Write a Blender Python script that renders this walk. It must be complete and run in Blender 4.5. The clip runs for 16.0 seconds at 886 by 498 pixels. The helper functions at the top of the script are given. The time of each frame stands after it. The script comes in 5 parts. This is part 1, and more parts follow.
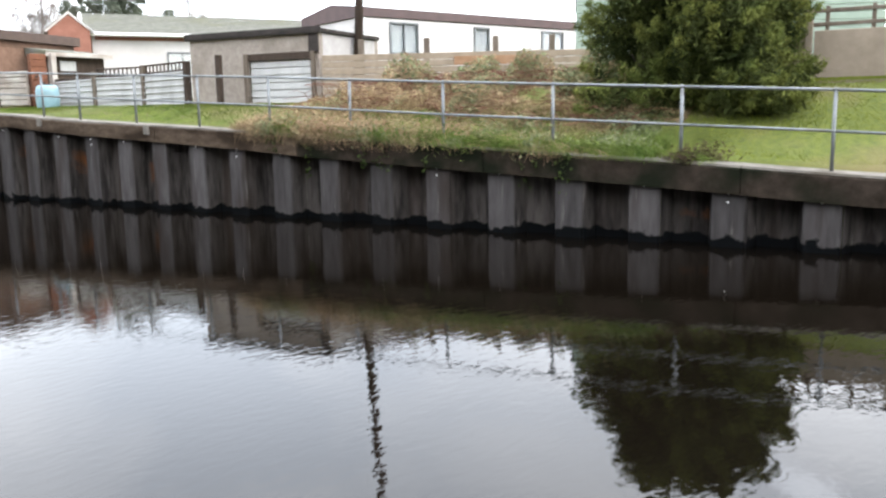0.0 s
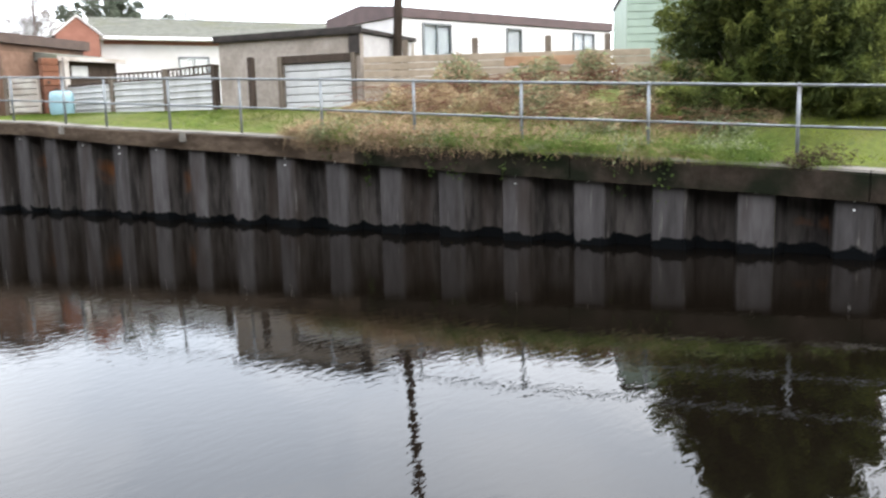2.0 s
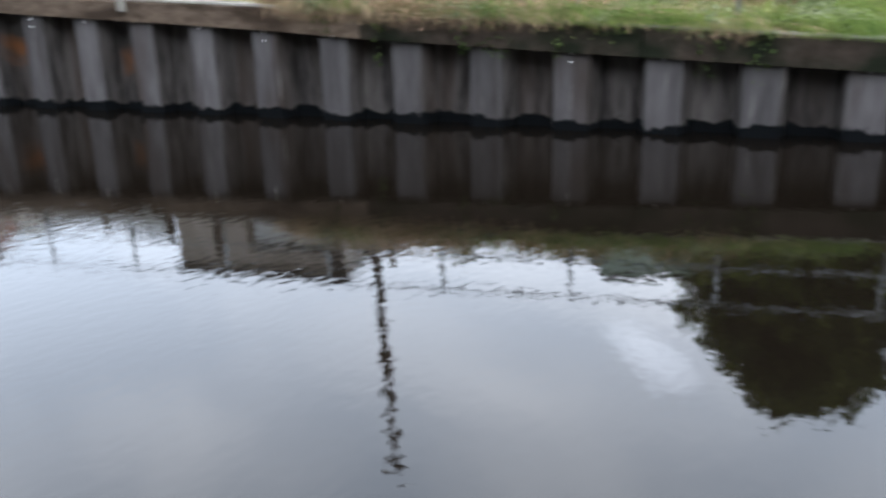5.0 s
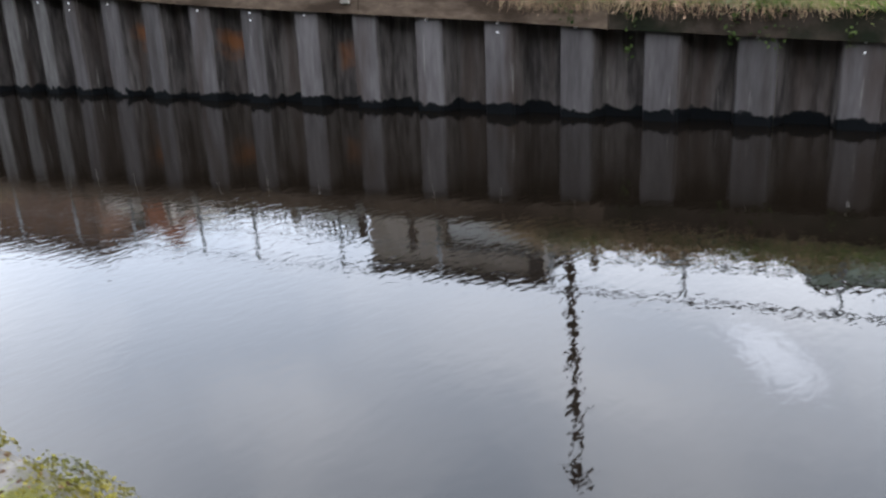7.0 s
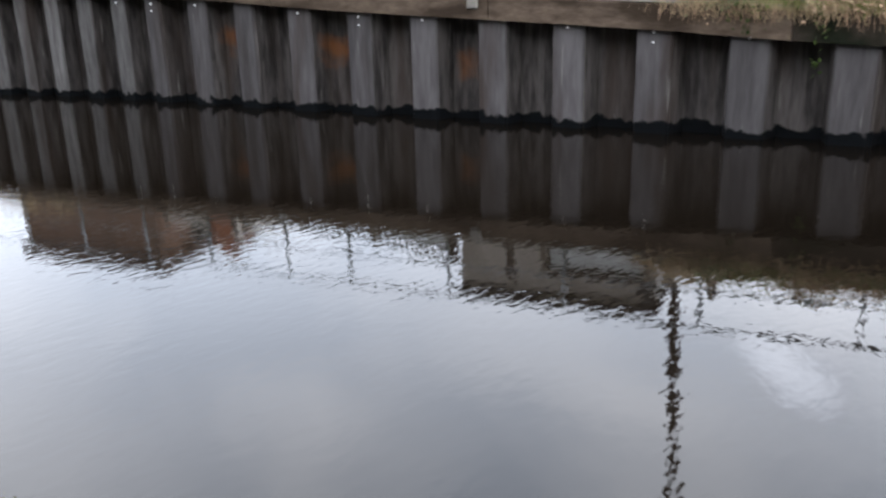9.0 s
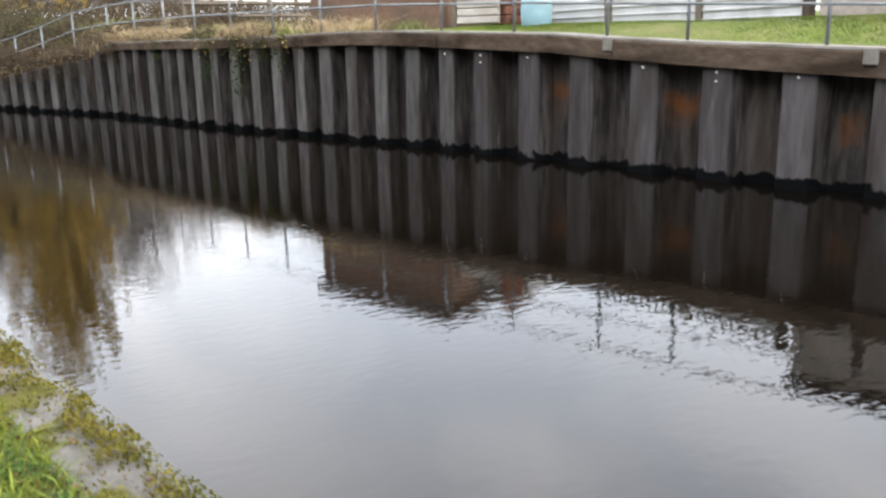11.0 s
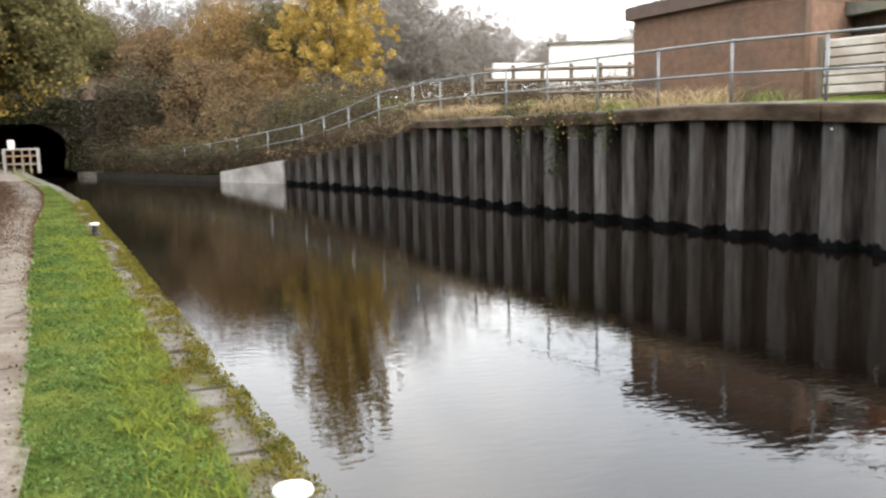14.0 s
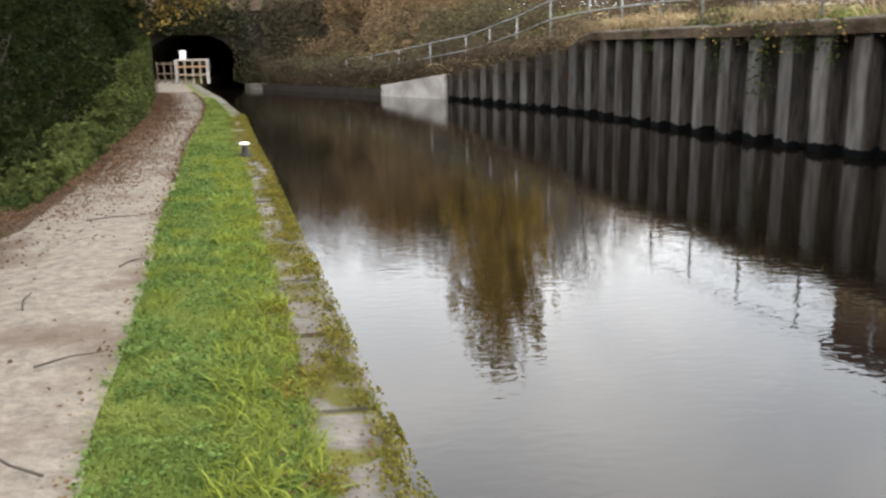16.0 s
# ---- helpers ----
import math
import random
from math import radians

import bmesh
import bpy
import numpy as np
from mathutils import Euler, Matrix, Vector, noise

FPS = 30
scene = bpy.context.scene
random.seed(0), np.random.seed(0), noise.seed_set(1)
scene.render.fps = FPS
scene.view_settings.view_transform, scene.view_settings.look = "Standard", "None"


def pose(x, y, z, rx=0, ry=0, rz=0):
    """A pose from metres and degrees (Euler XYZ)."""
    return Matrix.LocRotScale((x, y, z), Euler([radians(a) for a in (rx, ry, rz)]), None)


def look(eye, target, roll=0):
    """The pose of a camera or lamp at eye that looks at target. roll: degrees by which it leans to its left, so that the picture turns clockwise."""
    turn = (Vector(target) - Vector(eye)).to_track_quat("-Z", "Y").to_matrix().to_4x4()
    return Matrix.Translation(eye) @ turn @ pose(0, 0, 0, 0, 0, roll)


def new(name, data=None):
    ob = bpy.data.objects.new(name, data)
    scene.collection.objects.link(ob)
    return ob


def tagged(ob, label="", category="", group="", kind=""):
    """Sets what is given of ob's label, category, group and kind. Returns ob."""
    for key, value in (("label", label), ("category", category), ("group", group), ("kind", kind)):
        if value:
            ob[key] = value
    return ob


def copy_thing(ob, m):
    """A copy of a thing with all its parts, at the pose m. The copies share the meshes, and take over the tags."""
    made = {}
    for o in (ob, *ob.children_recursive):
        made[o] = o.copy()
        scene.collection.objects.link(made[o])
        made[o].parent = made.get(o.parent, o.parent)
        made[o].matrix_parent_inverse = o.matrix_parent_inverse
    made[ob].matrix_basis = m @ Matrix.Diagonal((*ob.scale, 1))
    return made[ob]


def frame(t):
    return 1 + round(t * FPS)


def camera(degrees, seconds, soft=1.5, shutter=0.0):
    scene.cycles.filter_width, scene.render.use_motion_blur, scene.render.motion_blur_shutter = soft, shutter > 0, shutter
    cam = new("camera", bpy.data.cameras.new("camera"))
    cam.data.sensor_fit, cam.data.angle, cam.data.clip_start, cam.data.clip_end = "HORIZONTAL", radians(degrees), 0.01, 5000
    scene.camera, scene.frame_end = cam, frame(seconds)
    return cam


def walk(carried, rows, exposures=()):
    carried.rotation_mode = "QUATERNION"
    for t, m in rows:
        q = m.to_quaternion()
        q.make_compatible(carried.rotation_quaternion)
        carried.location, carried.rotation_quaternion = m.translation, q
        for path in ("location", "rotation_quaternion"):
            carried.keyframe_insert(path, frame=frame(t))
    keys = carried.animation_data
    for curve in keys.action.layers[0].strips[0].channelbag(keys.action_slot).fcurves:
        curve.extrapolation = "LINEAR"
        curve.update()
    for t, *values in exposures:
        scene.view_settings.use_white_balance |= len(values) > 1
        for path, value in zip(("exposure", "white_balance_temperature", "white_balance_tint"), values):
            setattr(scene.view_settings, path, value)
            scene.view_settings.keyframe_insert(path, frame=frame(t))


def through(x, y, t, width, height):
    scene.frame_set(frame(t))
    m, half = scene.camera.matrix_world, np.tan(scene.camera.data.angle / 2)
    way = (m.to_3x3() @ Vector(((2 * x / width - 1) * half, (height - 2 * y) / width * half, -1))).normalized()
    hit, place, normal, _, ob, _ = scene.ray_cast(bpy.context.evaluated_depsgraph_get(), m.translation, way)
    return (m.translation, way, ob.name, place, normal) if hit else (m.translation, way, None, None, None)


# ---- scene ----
cam = camera(56.0, 16.0, soft=2.4, shutter=0.4)
PATH = [
    (0.0, (0.001, -0.000, 1.842), (3.881, 3.052, 1.051), -1.02),
    (0.5, (-0.039, 0.571, 1.860), (3.837, 3.628, 1.066), -0.98),
    (1.0, (-0.089, 1.087, 1.861), (3.781, 4.157, 1.090), -0.96),
    (1.5, (-0.112, 1.506, 1.849), (3.765, 4.566, 1.075), -1.42),
    (2.0, (-0.077, 1.806, 1.831), (3.873, 4.777, 1.074), -1.42),
    (2.3, (-0.034, 2.028, 1.825), (4.217, 4.515, 0.963), -0.73),
    (2.5, (0.007, 2.195, 1.822), (4.470, 4.179, 0.752), -1.31),
    (3.0, (0.165, 2.692, 1.819), (4.768, 4.095, 0.459), -1.10),
    (3.5, (0.346, 3.270, 1.818), (4.939, 4.560, 0.320), -1.13),
    (4.0, (0.456, 3.856, 1.818), (5.033, 5.137, 0.264), -0.94),
    (4.5, (0.384, 4.392, 1.819), (4.886, 5.958, 0.310), -1.10),
    (5.0, (0.285, 4.909, 1.818), (4.504, 7.135, 0.321), -1.24),
    (5.2, (0.254, 5.113, 1.818), (4.316, 7.623, 0.334), -1.39),
    (7.3, (0.133, 7.024, 1.818), (3.963, 9.850, 0.286), -2.12),
    (7.5, (0.132, 7.210, 1.818), (3.963, 10.029, 0.278), -1.65),
    (8.0, (0.171, 7.761, 1.817), (4.003, 10.593, 0.303), -1.54),
    (8.5, (0.185, 8.292, 1.816), (4.013, 11.137, 0.317), -1.53),
    (9.0, (0.197, 8.819, 1.816), (4.009, 11.694, 0.330), -1.56),
    (9.5, (0.164, 9.275, 1.819), (3.808, 12.377, 0.371), -1.31),
    (10.0, (0.142, 9.727, 1.824), (3.346, 13.286, 0.389), -1.00),
    (10.2, (0.135, 9.905, 1.825), (3.210, 13.581, 0.401), -0.85),
    (12.3, (-0.009, 11.571, 1.834), (2.581, 15.799, 1.125), -1.15),
    (12.5, (-0.028, 11.748, 1.828), (2.401, 16.070, 1.122), -1.24),
    (13.0, (-0.039, 12.231, 1.820), (2.125, 16.692, 1.119), -1.39),
    (13.5, (-0.027, 12.765, 1.830), (1.841, 17.356, 1.124), -1.41),
    (14.0, (-0.009, 13.259, 1.825), (1.599, 17.946, 1.132), -1.37),
    (14.5, (0.081, 13.731, 1.812), (1.454, 18.487, 1.126), -1.45),
    (15.0, (0.140, 14.161, 1.808), (1.141, 18.982, 0.962), -1.45),
    (15.5, (0.167, 14.534, 1.807), (1.071, 19.324, 0.719), -1.50),
    (16.0, (0.163, 14.905, 1.806), (0.840, 19.713, 0.640), -1.07),
]

walk(cam, [(t, look(eye, target, roll)) for t, eye, target, roll in PATH], [(0.0, 0.72, 7000, 12), (2.0, 0.72, 7000, 12), (3.0, 0.93, 6450, 11), (5.0, 0.93, 6450, 11), (7.5, 0.86, 6650, 13), (10.0, 0.86, 6850, 13), (12.5, 0.72, 7500, 13), (14.5, 0.72, 7600, 12), (16.0, 0.66, 7600, 12)])

# ---- world and sun: bright overcast ----
world = bpy.data.worlds.new("overcast_sky")
scene.world = world
world.use_nodes = True
wt = world.node_tree
for n in list(wt.nodes):
    wt.nodes.remove(n)
w_out = wt.nodes.new("ShaderNodeOutputWorld")
w_bg = wt.nodes.new("ShaderNodeBackground")
BREAK_AT, BREAK_TO = (0.888, 0.203, 0.412), (0.883, 0.158, 0.440)
w_sky = wt.nodes.new("ShaderNodeTexSky")
w_sky.sky_type, w_sky.sun_disc = "NISHITA", False
w_sky.sun_elevation, w_sky.sun_rotation = radians(32), radians(200)
w_co = wt.nodes.new("ShaderNodeTexCoord")
w_map = wt.nodes.new("ShaderNodeMapping")
w_map.inputs["Scale"].default_value = (1.0, 1.0, 1.7)
w_noise = wt.nodes.new("ShaderNodeTexNoise")
w_noise.inputs["Scale"].default_value, w_noise.inputs["Detail"].default_value = 2.3, 6.0
w_noise.inputs["Roughness"].default_value, w_noise.inputs["Distortion"].default_value = 0.48, 0.5
w_ramp = wt.nodes.new("ShaderNodeValToRGB")
w_ramp.color_ramp.elements[0].position, w_ramp.color_ramp.elements[0].color = 0.36, (0.60, 0.69, 0.82, 1)
w_ramp.color_ramp.elements[1].position, w_ramp.color_ramp.elements[1].color = 0.68, (0.96, 1.03, 1.13, 1)
w_mul = wt.nodes.new("ShaderNodeMix")
w_mul.data_type, w_mul.blend_type = "RGBA", "MIX"
w_mul.inputs["Factor"].default_value = 0.93
wt.links.new(w_co.outputs["Generated"], w_map.inputs["Vector"])
wt.links.new(w_map.outputs["Vector"], w_noise.inputs["Vector"])
wt.links.new(w_noise.outputs["Fac"], w_ramp.inputs["Fac"])
w_dim = wt.nodes.new("ShaderNodeVectorMath")
w_dim.operation = "SCALE"
w_dim.inputs["Scale"].default_value = 0.10
wt.links.new(w_sky.outputs["Color"], w_dim.inputs[0])
wt.links.new(w_dim.outputs["Vector"], w_mul.inputs["A"])
w_sep = wt.nodes.new("ShaderNodeSeparateXYZ")
wt.links.new(w_co.outputs["Generated"], w_sep.inputs[0])
w_dome = wt.nodes.new("ShaderNodeMapRange")
w_dome.inputs["To Min"].default_value, w_dome.inputs["To Max"].default_value = 0.80, 1.34
wt.links.new(w_sep.outputs["Z"], w_dome.inputs["Value"])


def sky_math(op, a, b):
    n = wt.nodes.new("ShaderNodeMath")
    n.operation = op
    for k, v in enumerate((a, b)):
        if isinstance(v, float):
            n.inputs[k].default_value = v
        else:
            wt.links.new(v, n.inputs[k])
    return n.outputs["Value"]


def sky_dot(axis):
    n = wt.nodes.new("ShaderNodeVectorMath")
    n.operation = "DOT_PRODUCT"
    n.inputs[1].default_value = axis
    wt.links.new(w_co.outputs["Generated"], n.inputs[0])
    return n.outputs["Value"]


w_fine = wt.nodes.new("ShaderNodeTexNoise")
w_fine.inputs["Scale"].default_value, w_fine.inputs["Detail"].default_value = 9.0, 5.0
wt.links.new(w_co.outputs["Generated"], w_fine.inputs["Vector"])
BREAK = Vector(BREAK_AT).normalized()
B_LONG = (Vector(BREAK_TO) - Vector(BREAK_AT)).normalized()
B_WIDE = BREAK.cross(B_LONG).normalized()
w_u = sky_math("SUBTRACT", sky_dot(B_LONG), float(B_LONG.dot(BREAK)))
w_v = sky_math("MULTIPLY_ADD", w_fine.outputs["Fac"], 0.05)
wt.links.new(sky_math("SUBTRACT", sky_dot(B_WIDE), 0.025), w_v.node.inputs[2])
w_r = sky_math("ADD", sky_math("POWER", sky_math("ABSOLUTE", sky_math("DIVIDE", w_u, 0.075), 0.0), 2.0), sky_math("POWER", sky_math("ABSOLUTE", sky_math("DIVIDE", w_v, 0.03), 0.0), 2.0))
w_gap = wt.nodes.new("ShaderNodeMapRange")
w_gap.interpolation_type = "SMOOTHSTEP"
w_gap.inputs["From Max"].default_value = 1.0
w_gap.inputs["To Min"].default_value, w_gap.inputs["To Max"].default_value = 0.42, 0.0
wt.links.new(w_r, w_gap.inputs["Value"])
w_front = sky_math("MULTIPLY", w_gap.outputs["Result"], sky_math("GREATER_THAN", sky_dot(BREAK), 0.5))
w_gain = wt.nodes.new("ShaderNodeVectorMath")
w_gain.operation = "SCALE"
wt.links.new(w_ramp.outputs["Color"], w_gain.inputs[0])
wt.links.new(sky_math("ADD", w_dome.outputs["Result"], w_front), w_gain.inputs["Scale"])
wt.links.new(w_gain.outputs["Vector"], w_mul.inputs["B"])
wt.links.new(w_mul.outputs["Result"], w_bg.inputs["Color"])
w_bg.inputs["Strength"].default_value = 3.3
wt.links.new(w_bg.outputs["Background"], w_out.inputs["Surface"])
sun = new("sun", bpy.data.lights.new("sun", "SUN"))
sun.data.energy, sun.data.angle, sun.data.color = 1.2, radians(25), (1.0, 0.97, 0.92)
sun.matrix_world = pose(0, 0, 20, 58, 0, 20)


# ---- materials ----
def mat(name, c1, c2, scale=4.0, rough=0.85, bump=0.3, metal=0.0, c3=None, scale3=0.6, cut3=(0.5, 0.7), stretch=(1, 1, 1), bump_scale=None, jitter=0.0, dist=0.02, spec=0.2, detail=8.0):
    """Two tones of grain, a third tone of stains at a larger size, fine relief."""
    m = bpy.data.materials.new(name)
    m.use_nodes = True
    t = m.node_tree
    b = t.nodes["Principled BSDF"]
    co = t.nodes.new("ShaderNodeTexCoord")
    geo = t.nodes.new("ShaderNodeNewGeometry")
    mp = t.nodes.new("ShaderNodeMapping")
    mp.inputs["Scale"].default_value = stretch
    t.links.new(geo.outputs["Position"], mp.inputs["Vector"])
    n1 = t.nodes.new("ShaderNodeTexNoise")
    n1.inputs["Scale"].default_value, n1.inputs["Detail"].default_value = scale, detail
    n1.inputs["Roughness"].default_value = 0.65
    t.links.new(mp.outputs["Vector"], n1.inputs["Vector"])
    r1 = t.nodes.new("ShaderNodeValToRGB")
    r1.color_ramp.elements[0].position, r1.color_ramp.elements[0].color = 0.3, (*c1, 1)
    r1.color_ramp.elements[1].position, r1.color_ramp.elements[1].color = 0.7, (*c2, 1)
    t.links.new(n1.outputs["Fac"], r1.inputs["Fac"])
    col = r1.outputs["Color"]
    if c3:
        n3 = t.nodes.new("ShaderNodeTexNoise")
        n3.inputs["Scale"].default_value, n3.inputs["Detail"].default_value = scale3, 5.0
        t.links.new(mp.outputs["Vector"], n3.inputs["Vector"])
        r3 = t.nodes.new("ShaderNodeMapRange")
        r3.inputs["From Min"].default_value, r3.inputs["From Max"].default_value = cut3
        t.links.new(n3.outputs["Fac"], r3.inputs["Value"])
        mx = t.nodes.new("ShaderNodeMix")
        mx.data_type = "RGBA"
        t.links.new(r3.outputs["Result"], mx.inputs["Factor"])
        t.links.new(col, mx.inputs["A"])
        mx.inputs["B"].default_value = (*c3, 1)
        col = mx.outputs["Result"]
    if jitter:
        oi = t.nodes.new("ShaderNodeObjectInfo")
        add = t.nodes.new("ShaderNodeMath")
        add.operation = "ADD"
        t.links.new(oi.outputs["Random"], add.inputs[0])
        t.links.new(geo.outputs["Random Per Island"], add.inputs[1])
        fr = t.nodes.new("ShaderNodeMath")
        fr.operation = "FRACT"
        t.links.new(add.outputs["Value"], fr.inputs[0])
        mr = t.nodes.new("ShaderNodeMapRange")
        mr.inputs["To Min"].default_value, mr.inputs["To Max"].default_value = 1 - jitter, 1 + jitter
        t.links.new(fr.outputs["Value"], mr.inputs["Value"])
        hv = t.nodes.new("ShaderNodeHueSaturation")
        t.links.new(mr.outputs["Result"], hv.inputs["Value"])
        t.links.new(col, hv.inputs["Color"])
        col = hv.outputs["Color"]
    t.links.new(col, b.inputs["Base Color"])
    b.inputs["Roughness"].default_value, b.inputs["Metallic"].default_value = rough, metal
    if rough >= 0.8:
        b.inputs["Specular IOR Level"].default_value = spec
    if bump:
        n2 = t.nodes.new("ShaderNodeTexNoise")
        n2.inputs["Scale"].default_value, n2.inputs["Detail"].default_value = bump_scale or scale * 3, 6.0
        t.links.new(mp.outputs["Vector"], n2.inputs["Vector"])
        bp = t.nodes.new("ShaderNodeBump")
        bp.inputs["Strength"].default_value, bp.inputs["Distance"].default_value = bump, dist
        t.links.new(n2.outputs["Fac"], bp.inputs["Height"])
        t.links.new(bp.outputs["Normal"], b.inputs["Normal"])
    return m


def leaf_mat(name, c1, c2, scale=1.2, through=0.25):
    m = mat(name, c1, c2, scale, 0.8, 0, jitter=0.35, spec=0.06)
    t = m.node_tree
    b = t.nodes["Principled BSDF"]
    tr = t.nodes.new("ShaderNodeBsdfTranslucent")
    t.links.new(b.inputs["Base Color"].links[0].from_socket, tr.inputs["Color"])
    mx = t.nodes.new("ShaderNodeMixShader")
    mx.inputs["Fac"].default_value = through
    t.links.new(b.outputs["BSDF"], mx.inputs[1])
    t.links.new(tr.outputs["BSDF"], mx.inputs[2])
    t.links.new(mx.outputs["Shader"], t.nodes["Material Output"].inputs["Surface"])
    return m


def water_mat():
    m = bpy.data.materials.new("canal_water")
    m.use_nodes = True
    t = m.node_tree
    b = t.nodes["Principled BSDF"]
    geo = t.nodes.new("ShaderNodeNewGeometry")
    n0 = t.nodes.new("ShaderNodeTexNoise")
    n0.inputs["Scale"].default_value = 0.35
    t.links.new(geo.outputs["Position"], n0.inputs["Vector"])
    r = t.nodes.new("ShaderNodeValToRGB")
    r.color_ramp.elements[0].color, r.color_ramp.elements[1].color = (0.0022, 0.0016, 0.0011, 1), (0.0036, 0.0026, 0.0018, 1)
    t.links.new(n0.outputs["Fac"], r.inputs["Fac"])
    t.links.new(r.outputs["Color"], b.inputs["Base Color"])
    b.inputs["Roughness"].default_value, b.inputs["IOR"].default_value = 0.015, 1.33
    mp = t.nodes.new("ShaderNodeMapping")
    mp.inputs["Rotation"].default_value = (0, 0, radians(35))
    mp.inputs["Scale"].default_value = (1.0, 2.2, 1.0)
    t.links.new(geo.outputs["Position"], mp.inputs["Vector"])
    n1 = t.nodes.new("ShaderNodeTexNoise")
    n1.inputs["Scale"].default_value, n1.inputs["Detail"].default_value = 6.6, 2.2
    n1.inputs["Distortion"].default_value = 0.4
    t.links.new(mp.outputs["Vector"], n1.inputs["Vector"])
    bp = t.nodes.new("ShaderNodeBump")
    bp.inputs["Strength"].default_value, bp.inputs["Distance"].default_value = 1.0, 0.00115
    t.links.new(n1.outputs["Fac"], bp.inputs["Height"])
    t.links.new(bp.outputs["Normal"], b.inputs["Normal"])
    return m


def pile_mat(name, lo, hi):
    """Weathered steel piling: streaks running down, a black weed line at the water."""
    m = mat(name, lo, hi, 3.2, 0.8, 0.18, c3=(0.03, 0.022, 0.018), scale3=0.9, cut3=(0.52, 0.72), stretch=(2.2, 2.2, 0.35), bump_scale=14, jitter=0.22, spec=0.03, detail=3.0)
    t = m.node_tree
    for n in t.nodes:
        if n.type == "VALTORGB":
            n.color_ramp.elements[0].position, n.color_ramp.elements[1].position = 0.36, 0.64
    b = t.nodes["Principled BSDF"]
    geo = next(n for n in t.nodes if n.type == "NEW_GEOMETRY")
    sep = t.nodes.new("ShaderNodeSeparateXYZ")
    t.links.new(geo.outputs["Position"], sep.inputs[0])
    nz = t.nodes.new("ShaderNodeTexNoise")
    nz.inputs["Scale"].default_value, nz.inputs["Detail"].default_value = 4.5, 7.0
    t.links.new(geo.outputs["Position"], nz.inputs["Vector"])
    ma = t.nodes.new("ShaderNodeMath")
    ma.operation, ma.inputs[1].default_value = "MULTIPLY_ADD", -0.36
    t.links.new(nz.outputs["Fac"], ma.inputs[0])
    t.links.new(sep.outputs["Z"], ma.inputs[2])
    mr = t.nodes.new("ShaderNodeMapRange")
    mr.inputs["From Min"].default_value, mr.inputs["From Max"].default_value = -0.07, -0.035
    mr.inputs["To Min"].default_value, mr.inputs["To Max"].default_value = 1.0, 0.0
    t.links.new(ma.outputs["Value"], mr.inputs["Value"])
    old = b.inputs["Base Color"].links[0].from_socket
    # rust patches
    nr = t.nodes.new("ShaderNodeTexNoise")
    nr.inputs["Scale"].default_value, nr.inputs["Detail"].default_value = 0.75, 5.0
    t.links.new(geo.outputs["Position"], nr.inputs["Vector"])
    rr = t.nodes.new("ShaderNodeMapRange")
    rr.inputs["From Min"].default_value, rr.inputs["From Max"].default_value = 0.72, 0.80
    t.links.new(nr.outputs["Fac"], rr.inputs["Value"])
    spots = rr.outputs["Result"]
    for at, reach in (((9.75, 20.4, 1.1), 0.28), ((9.95, 18.2, 0.95), 0.34), ((10.2, 15.9, 0.8), 0.26)):
        dv = t.nodes.new("ShaderNodeVectorMath")
        dv.operation = "DISTANCE"
        dv.inputs[1].default_value = at
        t.links.new(geo.outputs["Position"], dv.inputs[0])
        sp = t.nodes.new("ShaderNodeMath")
        sp.operation, sp.inputs[1].default_value = "MULTIPLY_ADD", 0.55
        t.links.new(nz.outputs["Fac"], sp.inputs[0])
        t.links.new(dv.outputs["Value"], sp.inputs[2])
        mk = t.nodes.new("ShaderNodeMapRange")
        mk.inputs["From Min"].default_value, mk.inputs["From Max"].default_value = reach + 0.02, reach + 0.26
        mk.inputs["To Min"].default_value, mk.inputs["To Max"].default_value = 0.75, 0.0
        t.links.new(sp.outputs["Value"], mk.inputs["Value"])
        mxm = t.nodes.new("ShaderNodeMath")
        mxm.operation = "MAXIMUM"
        t.links.new(spots, mxm.inputs[0])
        t.links.new(mk.outputs["Result"], mxm.inputs[1])
        spots = mxm.outputs["Value"]
    # pale lime drips
    dm = t.nodes.new("ShaderNodeMapping")
    dm.inputs["Scale"].default_value = (7.0, 7.0, 0.7)
    t.links.new(geo.outputs["Position"], dm.inputs["Vector"])
    dn = t.nodes.new("ShaderNodeTexNoise")
    dn.inputs["Scale"].default_value, dn.inputs["Detail"].default_value = 1.6, 3.0
    t.links.new(dm.outputs["Vector"], dn.inputs["Vector"])
    dr = t.nodes.new("ShaderNodeMapRange")
    dr.inputs["From Min"].default_value, dr.inputs["From Max"].default_value = 0.66, 0.76
    dr.inputs["To Max"].default_value = 0.55
    t.links.new(dn.outputs["Fac"], dr.inputs["Value"])
    m0 = t.nodes.new("ShaderNodeMix")
    m0.data_type = "RGBA"
    t.links.new(dr.outputs["Result"], m0.inputs["Factor"])
    t.links.new(old, m0.inputs["A"])
    m0.inputs["B"].default_value = (0.17, 0.16, 0.145, 1)
    m1 = t.nodes.new("ShaderNodeMix")
    m1.data_type = "RGBA"
    t.links.new(spots, m1.inputs["Factor"])
    t.links.new(m0.outputs["Result"], m1.inputs["A"])
    m1.inputs["B"].default_value = (0.11, 0.042, 0.014, 1)
    m2 = t.nodes.new("ShaderNodeMix")
    m2.data_type = "RGBA"
    t.links.new(mr.outputs["Result"], m2.inputs["Factor"])
    t.links.new(m1.outputs["Result"], m2.inputs["A"])
    m2.inputs["B"].default_value = (0.003, 0.0035, 0.004, 1)
    t.links.new(m2.outputs["Result"], b.inputs["Base Color"])
    return m


